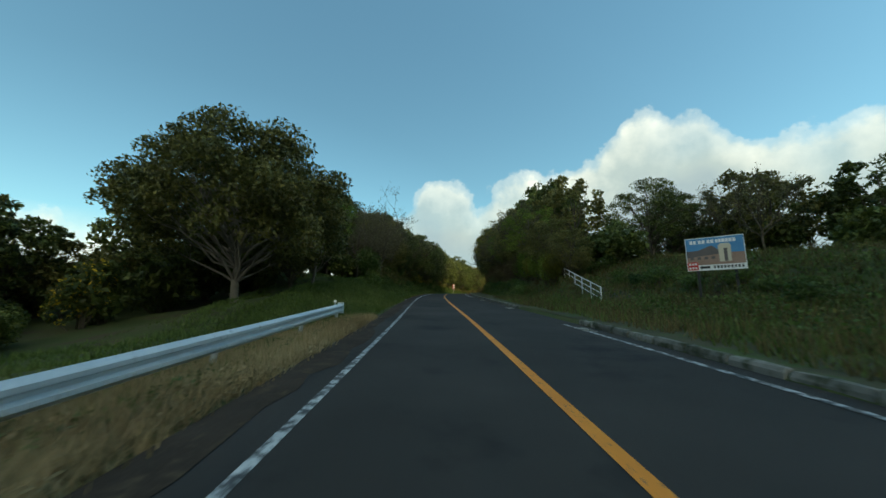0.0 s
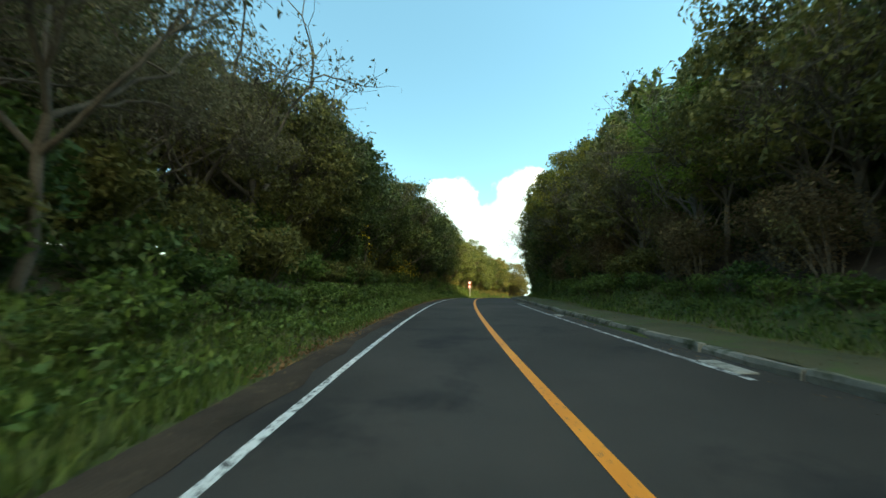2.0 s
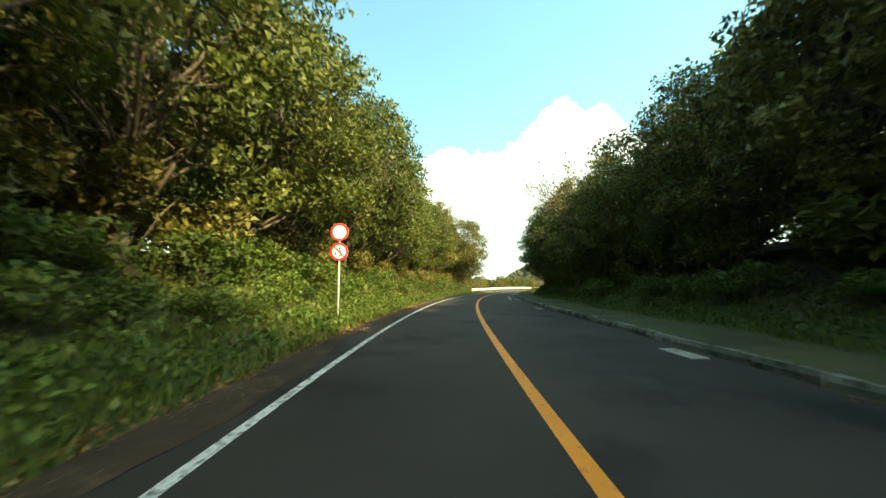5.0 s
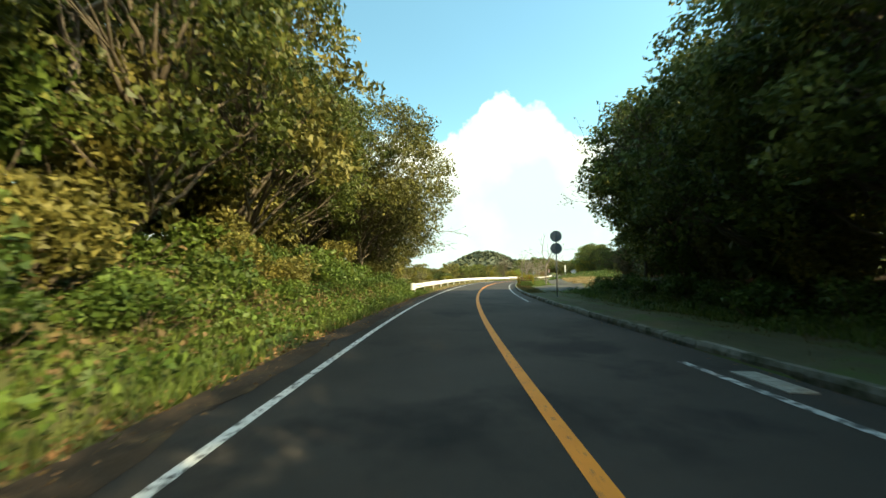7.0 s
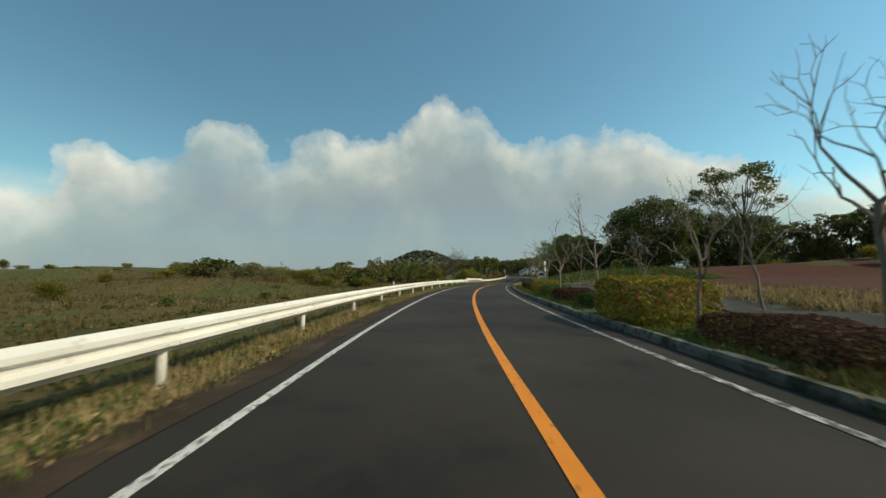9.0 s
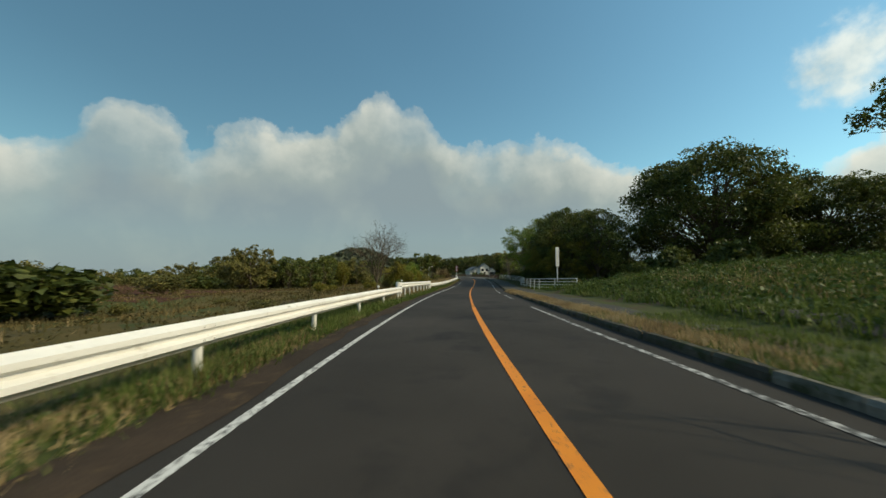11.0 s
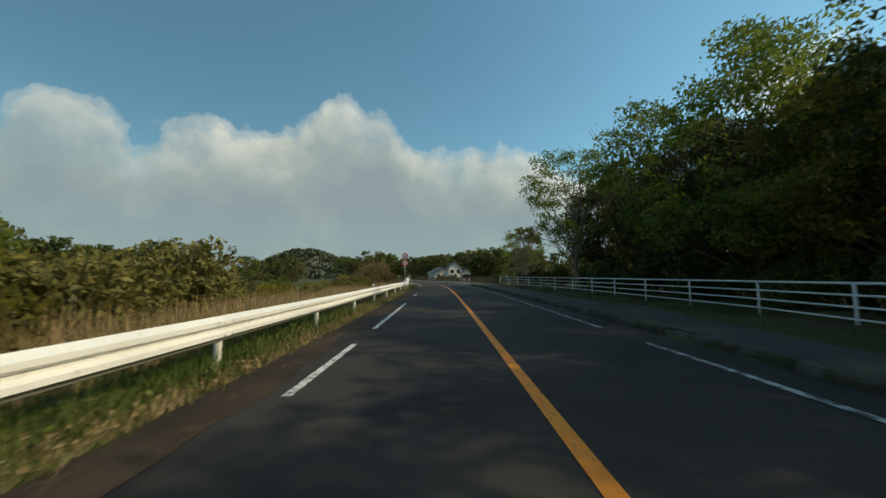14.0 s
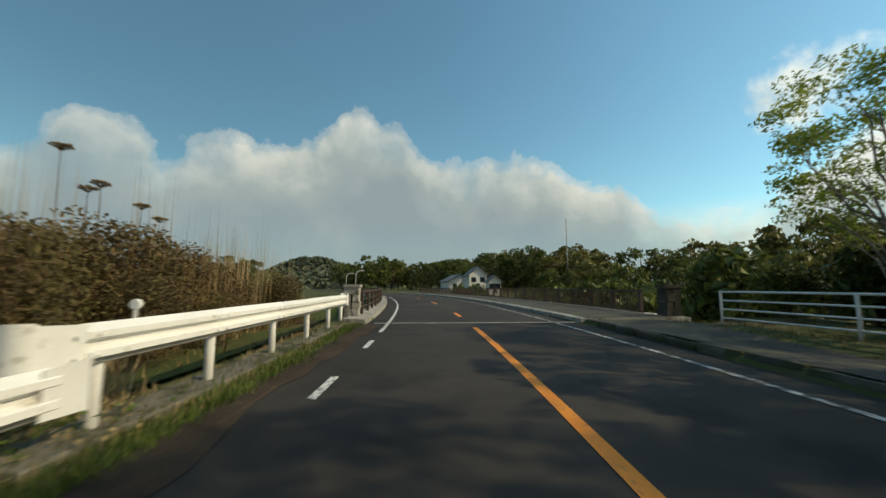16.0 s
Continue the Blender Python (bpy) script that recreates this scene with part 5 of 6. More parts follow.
# thickets that close the gaps in the wood, and the wood's edge below the first guard rail
for k in range(15):
    stand(THICKET[k % 2], 36 + k * 2.1, 13.6 + 0.5 * (k % 3), 1.15 + 0.1 * (k % 4), 1.0, k * 67)
for k in range(9):
    stand(NEAR_THICKET[k % 2], 27 + k * 2.6, -13.0 - 1.4 * (k % 3), 1.2 + 0.12 * (k % 3), 1.0, k * 83)
for k, (s, u, sc) in enumerate(((11, -19, 0.62), (13, -23, 0.75), (16.5, -21, 0.66), (19, -25, 0.8), (8, -25, 0.75), (5, -29, 0.85), (15, -29, 0.9))):
    stand(FOREST[k % 3], s, u, sc, 0.95, k * 91)
for k, (s, u, sc) in enumerate(((9, -13.5, 0.7), (11, -14.5, 0.8), (13, -15.5, 0.8), (8, -16.5, 0.85), (11, -18, 0.9), (6, -17.5, 0.8), (15, -18.0, 0.9), (4, -20, 0.9), (9, -21, 1.0))):
    stand(NEAR_THICKET[k % 2], s, u, sc, 1.0, k * 29)
# the bank behind the billboard
for k in range(16):
    stand(THICKET[k % 2], 15 + k * 2.0, 27.0 + 2.2 * (k % 3), 1.2 + 0.15 * (k % 3), 1.0, k * 43)
stand(EVERGREEN[0], 33, 20.5, 0.9, 0.95, 10)
stand(EVERGREEN[1], 36.5, 25, 0.85, 0.95, 110)
row(FAR_TREE + FOREST[:1], 20, 46, 3.5, 30, 5, (0.6, 0.8))
row(FAR_TREE, -10, 30, 4.5, 36, 4, (0.55, 0.7))
row(UNDER, 14, 30, 2.0, 12.3, 0.8, (0.6, 0.9))
row(UNDER, -4, 14, 2.6, 11.5, 1.5, (0.5, 0.8))
row(BUDDING, 24, 40, 6, 24, 2, (0.8, 1.0))
# last trees before the fields
SPREADING = Stock(leafy_tree, "broadleaf_tree", "spreading roadside tree with yellow-green sunlit tips", 86, 10.4, 5.2, 0.17, 1.8, 38000, 0.2, LEAF_OAK, BARK, clumps=60)
stand(SPREADING, 144.2, -6.4, 1.0, 1.0, 70)
stand(SPREADING, 148.6, -7.2, 0.9, 0.95, 190)
stand(EVERGREEN[1], 151.5, -9.0, 0.95, 0.95, 200)
stand(OAK, 158.6, -9.0, 0.95, 0.95, 20)
row(SCRUB, 147, 158, 1.8, -6.4, 0.6, (0.5, 0.75))
row(SCRUB + THICKET[:1], 148, 159, 2.2, -9.0, 1.0, (0.6, 0.85))
stand(BUDDING[0], 143.6, 10.2, 0.95, 1.0, 30)
DEAD = Stock(twiggy, "bare_tree", "tall bare tree with pale leaning boughs above the bank", 95, 10.5, 3.6, 0.13, PALE_BARK, 5, clear=0.5, forks=(2, 3))
stand(DEAD, 130.0, -9.2, 1.0, 1.0, 65)
stand(DEAD, 129.5, 9.4, 0.92, 1.0, 200)
stand(DEAD, 86.0, 9.6, 0.98, 1.0, 310)


def overhang():
    """A long budding bough that reaches out over the road, grown from the last tree on the verge."""
    gen = np.random.default_rng(29)
    tree = thing("overhanging_tree", "thin grey tree with a long budding bough over the road", "tree", at_way(154.0, -7.4, float(lie(154.0, -7.4))))
    wood, twigs, tips = Mesh(), Mesh(), []
    bole = limb(wood, (0, 0, -0.3), (0.6, -0.2, 5.2), 0.1, 0.06, gen, 6, 0.06, 8)
    for start, end, r in ((bole[-1], (6.6, 0.4, 5.35), 0.05), (bole[-2], (5.2, 1.3, 4.35), 0.04), (bole[-1], (4.2, -1.6, 6.4), 0.04)):
        p = limb(wood, start, end, r, 0.008, gen, 9, 0.05, 6, 0.05)
        for q in p[3:]:
            for _ in range(3):
                e = q + np.array((gen.uniform(0.2, 0.9), gen.normal(0, 0.5), gen.normal(-0.1, 0.35)))
                w = limb(twigs, q, e, 0.011, 0.004, gen, 3, 0.15, 4)
                tips += [w[-1], w[-2]]
    part("trunk", wood, PALE_BARK, tree, "", True)
    tagged(part("twig_spray", twigs, PALE_BARK, tree), kind="stuff")
    e = np.repeat(np.array(tips), 2, 0) + gen.normal(0, 0.04, (len(tips) * 2, 3))
    part("young_foliage", leaf_mesh("young_foliage", e, 0.1, LEAF_SPRING, gen), LEAF_SPRING, tree)


overhang()

# the planted strip: bare trees, hedges and bushes
BARE = [Stock(twiggy, "bare_tree", "pruned bare tree with grey upright limbs", 91 + i, 5.2, 1.9 - 0.5 * i, 0.085 - 0.025 * i, PALE_BARK, 4, clear=0.46, forks=(2, 3)) for i in range(2)]
for k, s, u, sc in ((0, 163.6, 7.3, 0.84), (1, 164.6, 4.7, 0.55), (1, 168.2, 9.0, 0.68), (0, 171.0, 5.3, 0.62), (1, 172.5, 7.4, 0.5), (0, 176.0, 5.2, 0.6), (1, 178.5, 6.6, 0.55), (1, 182.0, 5.2, 0.6), (0, 186, 6.2, 0.6), (1, 190, 5.4, 0.6), (0, 194, 6.4, 0.62)):
    stand(BARE[k], s, u, sc * 1.12, 1.0, s * 57)
AZALEA = Stock(hedge, "azalea_bush", "rounded green azalea bush with red blossom", 101, 2.8, 1.8, 1.05, 11000, 0.085, LEAF_GOLD, (FLOWER, 240, 0.08), "bush")
MAROON = Stock(hedge, "hedge", "low clipped hedge with maroon leaves", 102, 3.4, 1.5, 0.68, 16000, 0.058, LEAF_RED)
GREEN = Stock(hedge, "hedge", "low clipped green hedge", 103, 2.4, 1.3, 0.6, 8000, 0.075, LEAF_UNDER)
for st, s, u, sc in ((MAROON, 163.0, 5.1, 0.74), (AZALEA, 167.0, 5.1, 1.0), (GREEN, 159.6, 5.0, 0.8), (GREEN, 170.8, 5.3, 0.8), (MAROON, 173.8, 5.2, 0.8), (GREEN, 177.2, 5.2, 1.0), (AZALEA, 181, 5.3, 0.8), (GREEN, 185, 5.4, 1.0), (MAROON, 189, 5.4, 0.8), (GREEN, 193, 5.5, 1.0)):
    x, y, z = land(s, u)
    st.place(pose(float(x), float(y), float(z), 0, 0, turn_at(s)), sc)

row([BRAMBLE] + SCRUB[:1], 145.5, 152, 1.7, 11.6, 0.8, (1.05, 1.35))
# right of the fields: the slope, its trees and the tall pine
PINE = Stock(leafy_tree, "pine_tree", "tall pine with flat layered crown on the slope", 111, 13.0, 4.4, 0.24, 6.5, 4500, 0.32, LEAF_DARK, BARK, 16, 0.4)
stand(PINE, *afar(157.5, 39.6, 68), 1.2, 1.0, 30)
row(FAR_TREE, 170, 300, 6.5, 74, 7, (0.8, 1.15))
row(FAR_TREE, 190, 300, 7.0, 58, 5, (0.6, 0.9))
row(SCRUB, 178, 262, 4.0, 46, 2, (0.8, 1.3))
# the big dark trees and the golden bushes beside the walkway
BIG = Stock(leafy_tree, "camphor_tree", "large spreading dark tree on the grassy bank", 121, 14.0, 7.5, 0.4, 1.0, 46000, 0.34, LEAF_DARK, BARK, clumps=95, flat=0.5)
stand(BIG, 241, 31, 1.15, 1.05, 10)
stand(BIG, 240, 44, 1.0, 0.95, 130)
row(THICKET, 232, 250, 3.0, 19, 2, (0.8, 1.1))
row(THICKET, 226, 242, 2.6, 23, 1.2, (1.3, 1.6))
GOLD = [Stock(leafy_tree, "broadleaf_tree", "rounded tree with golden-green sunlit leaves", 131 + i, 7.0, 3.6, 0.16, 0.5, 26000, 0.145, LEAF_SPRING if i else LEAF_GOLD, clumps=30) for i in range(2)]
for s, u, k, sc in ((241, 14.0, 0, 0.9), (246, 14.6, 0, 1.15), (255.5, 14.5, 0, 1.15), (261.5, 14.8, 1, 1.6), (258, 20, 0, 1.3)):
    stand(GOLD[k], s, u, sc, 1.0, s * 31)
row(NEAR_THICKET, 236, 294, 2.6, 13.0, 1.0, (0.7, 1.0))
row(THICKET, 256, 278, 2.6, 16.5, 1.0, (1.0, 1.3))
row(OLIVE + EVERGREEN, 262, 281, 3.4, 16.6, 0.8, (0.95, 1.15))
row(FOREST, 262, 276, 4.0, 23.0, 1.0, (0.95, 1.1))
stand(EVERGREEN[0], 252.0, 15.6, 1.3, 0.98, 50)
stand(EVERGREEN[1], 249.0, 14.8, 1.2, 1.0, 100)
# the next two evergreens are added to throw shade across the road
stand(EVERGREEN[2], 243.5, 14.8, 1.2, 1.0, 250)
stand(EVERGREEN[1], 239.6, 16.8, 1.08, 1.0, 320)
stand(EVERGREEN[0], 257.4, 16.4, 1.0, 1.0, 320)
stand(EVERGREEN[2], 247.6, 18.0, 1.2, 0.95, 150)
stand(EVERGREEN[1], 246, 23, 0.95, 1.0, 20)
stand(BUDDING[1], 268, 14.8, 1.55, 1.0, 50)
stand(SPRING[0], 276.6, 12.6, 1.55, 1.02, 77)
stand(BUDDING[0], 277, 19, 1.5, 1.0, 15)
stand(BUDDING[1], 286, 16, 1.1, 1.0, 15)
UMBRELLA = Stock(leafy_tree, "umbrella_tree", "tree with a dense brown-green dome on slim limbs", 141, 6.4, 1.7, 0.1, 4.6, 3000, 0.16, LEAF_OLIVE, PALE_BARK, 16, 0.7)
stand(UMBRELLA, 283.6, 10.2, 1.0, 1.0, 0)
stand(BUDDING[0], 285.5, 10.6, 0.6, 1.0, 60)
stand(SPRING[1], 287.8, 11.0, 0.86, 1.0, 60)
row(SAPLING, 237, 248, 1.7, -8.0, 0.8, (0.75, 1.05))
for k in range(9):
    stand(SAPLING[k % 2], 239.4 + k * 1.15, -7.0 - 0.4 * (k % 3), 0.82 - 0.025 * k, 1.0, k * 59)
for k, (s, u, sc) in enumerate(((252.4, -9.8, 0.86), (254.0, -11.0, 0.8), (251.0, -11.6, 0.85))):
    stand(SAPLING[k % 2], s, u, sc, 1.0, k * 70)
    stand(NEAR_THICKET[k % 2], s + 0.8, u - 0.9, 1.0, 1.0, k * 70)
# left of the road: scrub, the bare tree, the tree lines
BIGBARE = Stock(twiggy, "bare_tree", "wide bare tree with fine reddish twigs", 151, 6.6, 3.3, 0.17, BARK, 6, clear=0.2, forks=(2, 4), mains=12)
stand(BIGBARE, 231.5, -9.4, 0.76, 1.2, 25)
row(SCRUB + SAPLING[1:], 224, 252, 2.2, -11.5, 2.0, (0.6, 0.9))
row(SCRUB + SCRUB + UNDER, 231, 250, 1.5, -6.3, 0.6, (0.85, 1.1))
row(SCRUB, 236, 250, 2.0, -9, 1.0, (0.9, 1.2))
row(SCRUB, 238, 260, 1.8, -9.0, 1.0, (1.3, 1.65))
row(SCRUB, 258, 292, 1.8, -9.5, 2.5, (0.55, 0.85))
row(SCRUB[:1] + UNDER, 229, 241, 1.5, 11.2, 0.8, (0.5, 0.75))
row(MIDDLE_BUSH, 149, 157, 1.7, -7.6, 0.5, (0.75, 0.95))
row([BRAMBLE], 283.0, 287.4, 1.3, -6.7, 0.4, (1.1, 1.3))
for s, sc in ((288.4, 1.08), (289.8, 0.98), (291.2, 0.86), (292.8, 0.74), (294.4, 0.66)):
    stand(BRAMBLE, s, -6.5, sc, 1.0, s * 77)
row([BRAMBLE], 284, 299, 1.7, -5.6, 0.4, (0.6, 0.8))
row([BRAMBLE] + SCRUB[:1], 288, 302, 1.7, -8.4, 0.8, (0.7, 0.95))
for k in range(8):
    stand(SCRUB[k % 2], 273.0 + 1.2 * k, -6.6 - 0.6 * (k % 3), 0.86 + 0.05 * (k % 3), 1.0, k * 47)
row(FAR_TREE, 240, 330, 5.0, -40, 6, (0.4, 0.62))
row(FAR_TREE, 245, 282, 3.0, -34, 3, (0.6, 0.8))
row(FAR_TREE, 282, 330, 2.6, -33, 3, (0.62, 0.82))
row(FAR_TREE, 235, 330, 7.0, -70, 10, (0.5, 0.75))
row(SCRUB, 158, 214, 4.0, -24, 8, (0.4, 0.7))
row(SCRUB[:1] + SCRUB[:1] + UNDER, 158, 212, 1.6, -12, 6.5, (0.22, 0.5), (0.6, 1.1))
row(SCRUB + SAPLING[1:], 180, 246, 2.2, -50, 6, (0.5, 0.9), (0.6, 0.8))
for k in range(7):
    stand(rng.choice(FAR_TREE), *afar(157.5, 44.5 + k * 2.2, 74), rng.uniform(0.75, 0.95), 1.0, k * 50)
for k in range(9):
    stand(FAR_TREE[k % 4], *afar(157.5, -18.5 + k * 1.5 + rng.uniform(-0.4, 0.4), rng.uniform(148, 168)), rng.uniform(1.1, 1.5), 1.0, k * 80)
for k in range(56):
    stand(rng.choice(SCRUB + THICKET[:1]), *afar(157.5, -39 + k * 0.5, rng.uniform(45, 115)), rng.uniform(1.1, 2.0), rng.uniform(0.45, 0.7), k * 47)
stand(BUDDING[1], 178, -14, 0.35, 1.0, 15)
stand(BUDDING[0], 180, -12, 0.3, 1.0, 95)
# beyond the bridge
row(FAR_TREE, 300, 420, 4.5, 40, 6, (1.0, 1.4))
row(FAR_TREE, 305, 420, 6.0, 56, 6, (1.3, 1.7))
row(THICKET, 296, 350, 3.0, 17, 3, (1.5, 2.2))
row(THICKET, 284, 300, 2.5, 15, 2, (0.8, 1.2))
row(FAR_TREE, 350, 470, 7.0, -30, 10, (0.7, 1.0))
for k in range(34):
    s, u = afar(280, -16 + k * 1.05, rng.uniform(150, 200))
    stand(rng.choice(FAR_TREE), s, u, rng.uniform(1.3, 2.0), 1.0, k * 71)


def umbel_weed(s, u, height, turn):
    """A tall dead stalk with a flat seed head of many small rays."""
    gen = np.random.default_rng(int(s * 10))
    x, y, z = land(s, u)
    weed = thing("umbel_weed", "tall dead stalk with a flat brown seed head above the brambles", "weed", pose(float(x), float(y), float(z), 0, 0, turn))
    m = Mesh()
    m.tube([(0, 0, -0.1), (0.05, 0.02, height * 0.5), (0.02, 0.06, height)], [0.018, 0.013, 0.008], 6)
    part("stalk", m, BARK, weed, "", True)
    rays = Mesh()
    for k in range(22):
        a, r = k * 2.399, 0.15 * math.sqrt((k + 1) / 22)
        tip = (0.02 + r * math.cos(a), 0.06 + r * math.sin(a), height + 0.1 + gen.uniform(-0.02, 0.02) - r * 0.2)
        rays.tube([(0.02, 0.06, height - 0.01), tip], [0.005, 0.004], 3, False)
        rays.tube([tip, (tip[0], tip[1], tip[2] + 0.03)], [0.03, 0.018], 5)
    part("seed_head", rays, LEAF_VINE, weed)


for s, u, high, turn in ((286.0, -6.4, 3.9, 10), (286.8, -6.3, 3.4, 70), (287.0, -6.7, 3.35, 130), (287.6, -6.2, 3.1, 200), (288.2, -6.3, 2.95, 250)):
    umbel_weed(s, u, high, turn)


# ---- houses, lamps and poles beyond the bridge ----
ROOF_GREY = material("grey_tiles", [(0.1, 0.105, 0.11), (0.17, 0.175, 0.18)], 0.7, 2.0, 30.0, 0.3)
PLASTER = material("pale_plaster", [(0.62, 0.6, 0.55), (0.72, 0.7, 0.65)], 0.9, 1.0, 30.0, 0.1)
GLASS = material("window_glass", [(0.02, 0.025, 0.03), (0.03, 0.035, 0.04)], 0.1, 1.0, 20.0)


def house(label, m, width, depth, height, ridge):
    h = thing("house", label, "house", m)
    b = Mesh()
    b.box((-width / 2, -depth / 2, -1), (width / 2, depth / 2, height))
    b.add([(-width / 2, -depth / 2, height), (width / 2, -depth / 2, height), (0, -depth / 2, height + ridge), (-width / 2, depth / 2, height), (width / 2, depth / 2, height), (0, depth / 2, height + ridge)], [(0, 1, 2), (5, 4, 3)])
    wall = part("wall", b, PLASTER, h)
    for side in (-1, 1):
        r = Mesh()
        o, e = width / 2 + 0.5, depth / 2 + 0.5
        k = ridge / (width / 2)
        r.sweep([[(0, y, height + ridge), (side * o, y, height - 0.5 * k), (side * o, y, height - 0.5 * k + 0.16), (0, y, height + ridge + 0.18)] for y in (-e, e)])
        part("roof", r, ROOF_GREY, h)
    for i in range(max(2, int(width / 2.6))):
        x = -width / 2 + (i + 0.5) * width / max(2, int(width / 2.6))
        w = Mesh()
        w.box((x - 0.6, -depth / 2 - 0.03, height - 1.9), (x + 0.6, -depth / 2 - 0.003, height - 0.7))
        part("window", w, GLASS, wall)
    d = Mesh()
    d.box((-0.45, -depth / 2 - 0.04, -0.1), (0.45, -depth / 2 - 0.005, 2.0))
    part("door", d, DARK_POST, wall)
    return h


def on_ground(s, right, dist, turn):
    """On the land, so many degrees right of the way at s and at that distance."""
    s, u = afar(s, right, dist)
    x, y, z = land(s, u)
    return pose(float(x), float(y), float(z), 0, 0, turn)


house("white two-storey house with a grey gable roof", on_ground(280, 4.6, 92, -38), 4.4, 7.0, 4.2, 1.8)
house("low grey-roofed house beside the trees", on_ground(280, 1.6, 104, -30), 7.0, 9.0, 2.8, 1.8)
house("small white gabled shed by the road", on_ground(280, 7.4, 84, -40), 2.6, 4.0, 2.6, 1.1)


def utility_pole(label, s, u, height, r=0.14):
    p = thing("utility_pole", label, "utility pole", at_way(s, u, float(lie(s, u))))
    m = Mesh()
    m.tube([(0, 0, -0.5), (0, 0, height)], [r, r * 0.65], 10)
    part("pole", m, CONCRETE, p, "", True)


utility_pole("tall thin grey pole among the trees", *afar(271, 16.7, 92), 20, 0.13)
utility_pole("slim pale pole behind the bushes", *afar(280, 33.8, 40), 5, 0.08)


def street_lamp(s, u, side):
    lamp = thing("street_lamp", "grey street lamp with a curved arm", "street lamp", at_way(s, u, 0.0), "street lamps beyond the bridge")
    m = Mesh()
    m.tube([(0, 0, -0.2), (0, 0, 3.6), (side * 0.15, 0, 4.1), (side * 0.7, 0, 4.4), (side * 1.2, 0, 4.45)], [0.07, 0.055, 0.05, 0.04, 0.035], 8)
    part("pole", m, PIPE_WHITE, lamp, "", True)
    m = Mesh()
    m.box((side * 1.1 - 0.1, -0.1, 4.36), (side * 1.1 + 0.5 * side, 0.1, 4.46))
    part("lamp_head", m, PIPE_WHITE, lamp)


street_lamp(352, -3.4, 1)
street_lamp(366, -3.6, 1)


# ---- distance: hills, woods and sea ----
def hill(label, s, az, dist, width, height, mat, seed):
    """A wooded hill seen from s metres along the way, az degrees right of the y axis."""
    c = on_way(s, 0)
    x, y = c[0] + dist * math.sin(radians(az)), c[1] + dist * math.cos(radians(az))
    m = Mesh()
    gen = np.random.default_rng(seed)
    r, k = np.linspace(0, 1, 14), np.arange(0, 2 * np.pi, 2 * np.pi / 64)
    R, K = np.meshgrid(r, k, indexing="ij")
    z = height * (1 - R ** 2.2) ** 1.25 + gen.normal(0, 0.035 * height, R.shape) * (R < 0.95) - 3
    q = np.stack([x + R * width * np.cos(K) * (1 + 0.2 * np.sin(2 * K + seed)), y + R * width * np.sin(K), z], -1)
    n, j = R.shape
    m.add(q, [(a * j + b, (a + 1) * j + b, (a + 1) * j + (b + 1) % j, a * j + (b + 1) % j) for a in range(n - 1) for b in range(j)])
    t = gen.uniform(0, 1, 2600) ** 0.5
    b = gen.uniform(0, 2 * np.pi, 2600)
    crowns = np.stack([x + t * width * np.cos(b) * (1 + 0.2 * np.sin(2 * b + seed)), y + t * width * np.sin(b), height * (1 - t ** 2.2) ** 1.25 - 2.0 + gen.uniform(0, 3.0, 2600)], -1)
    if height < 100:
        tagged(new("hill_woods", leaf_mesh("hill_woods", crowns, width * 0.075, LEAF_HAZE_TINT, gen, 0.5, 0.9)), "woods on a hill, distance haze mixed into the leaf colour", "woods", kind="stuff")
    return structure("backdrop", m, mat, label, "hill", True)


# distance haze is painted into both colours, greyer and bluer than near leaves
LEAF_HAZE_TINT = material("haze_tinted_leaf", [(0.055, 0.07, 0.045), (0.085, 0.1, 0.062), (0.115, 0.125, 0.08)], 0.9, 0.03, 0.3, islands=0.35, leaf=0.15)
HILL_HAZE_TINT = material("far_woods", [(0.05, 0.07, 0.045), (0.085, 0.1, 0.07), (0.11, 0.12, 0.09)], 1.0, 0.05, 0.35, 0.5)
hill("wooded hill beyond the fields, distance haze painted into its colour", 157, 28.5, 620, 84, 44, HILL_HAZE_TINT, 1)
hill("low wooded hill beyond the fields", 157, 36, 600, 110, 27, HILL_HAZE_TINT, 2)
hill("low wooded ridge inland", 157, 52, 560, 150, 30, HILL_HAZE_TINT, 3)
hill("low wooded ridge towards the coast", 157, 16, 700, 120, 14, HILL_HAZE_TINT, 4)
hill("wooded rise inland", 200, 88, 300, 120, 17, HILL_HAZE_TINT, 5)


# steep hill added out of view, to keep the sun off the first stretch
hill("unseen steep hill added to shade the road's first stretch", 64, 147, 205, 105, 166, HILL_HAZE_TINT, 6)


def far_woods():
    gen = np.random.default_rng(17)
    pts = []
    c = on_way(180, 0)
    for i in range(520):
        a = radians(gen.uniform(-30, 110))
        d = gen.uniform(190, 420)
        base = np.array((c[0] + d * math.sin(a), c[1] + d * math.cos(a), -3.0))
        s = gen.uniform(5, 9)
        pts.append(lumpy(gen, 90) * np.array((s, s, s * 0.8)) + base + np.array((0, 0, s * 0.7)))
    p = np.concatenate(pts)
    keep = np.ones(len(p), bool)
    for q in on_way(np.arange(150, 640, 4), 2.0):
        keep &= np.hypot(p[:, 0] - q[0], p[:, 1] - q[1]) > 24
    tagged(new("far_woods", leaf_mesh("far_woods", p[keep], 1.5, LEAF_DARK, gen, 0.5, 0.8)), "far woods of dark green trees", "woods", kind="stuff")


far_woods()

SEA = material("sea", [(0.06, 0.1, 0.13), (0.08, 0.12, 0.15)], 0.3, 0.01, 0.2, 0.1)
sea = Mesh()
c0 = on_way(157, 0)
ring = np.radians(np.arange(-110, 11, 6))
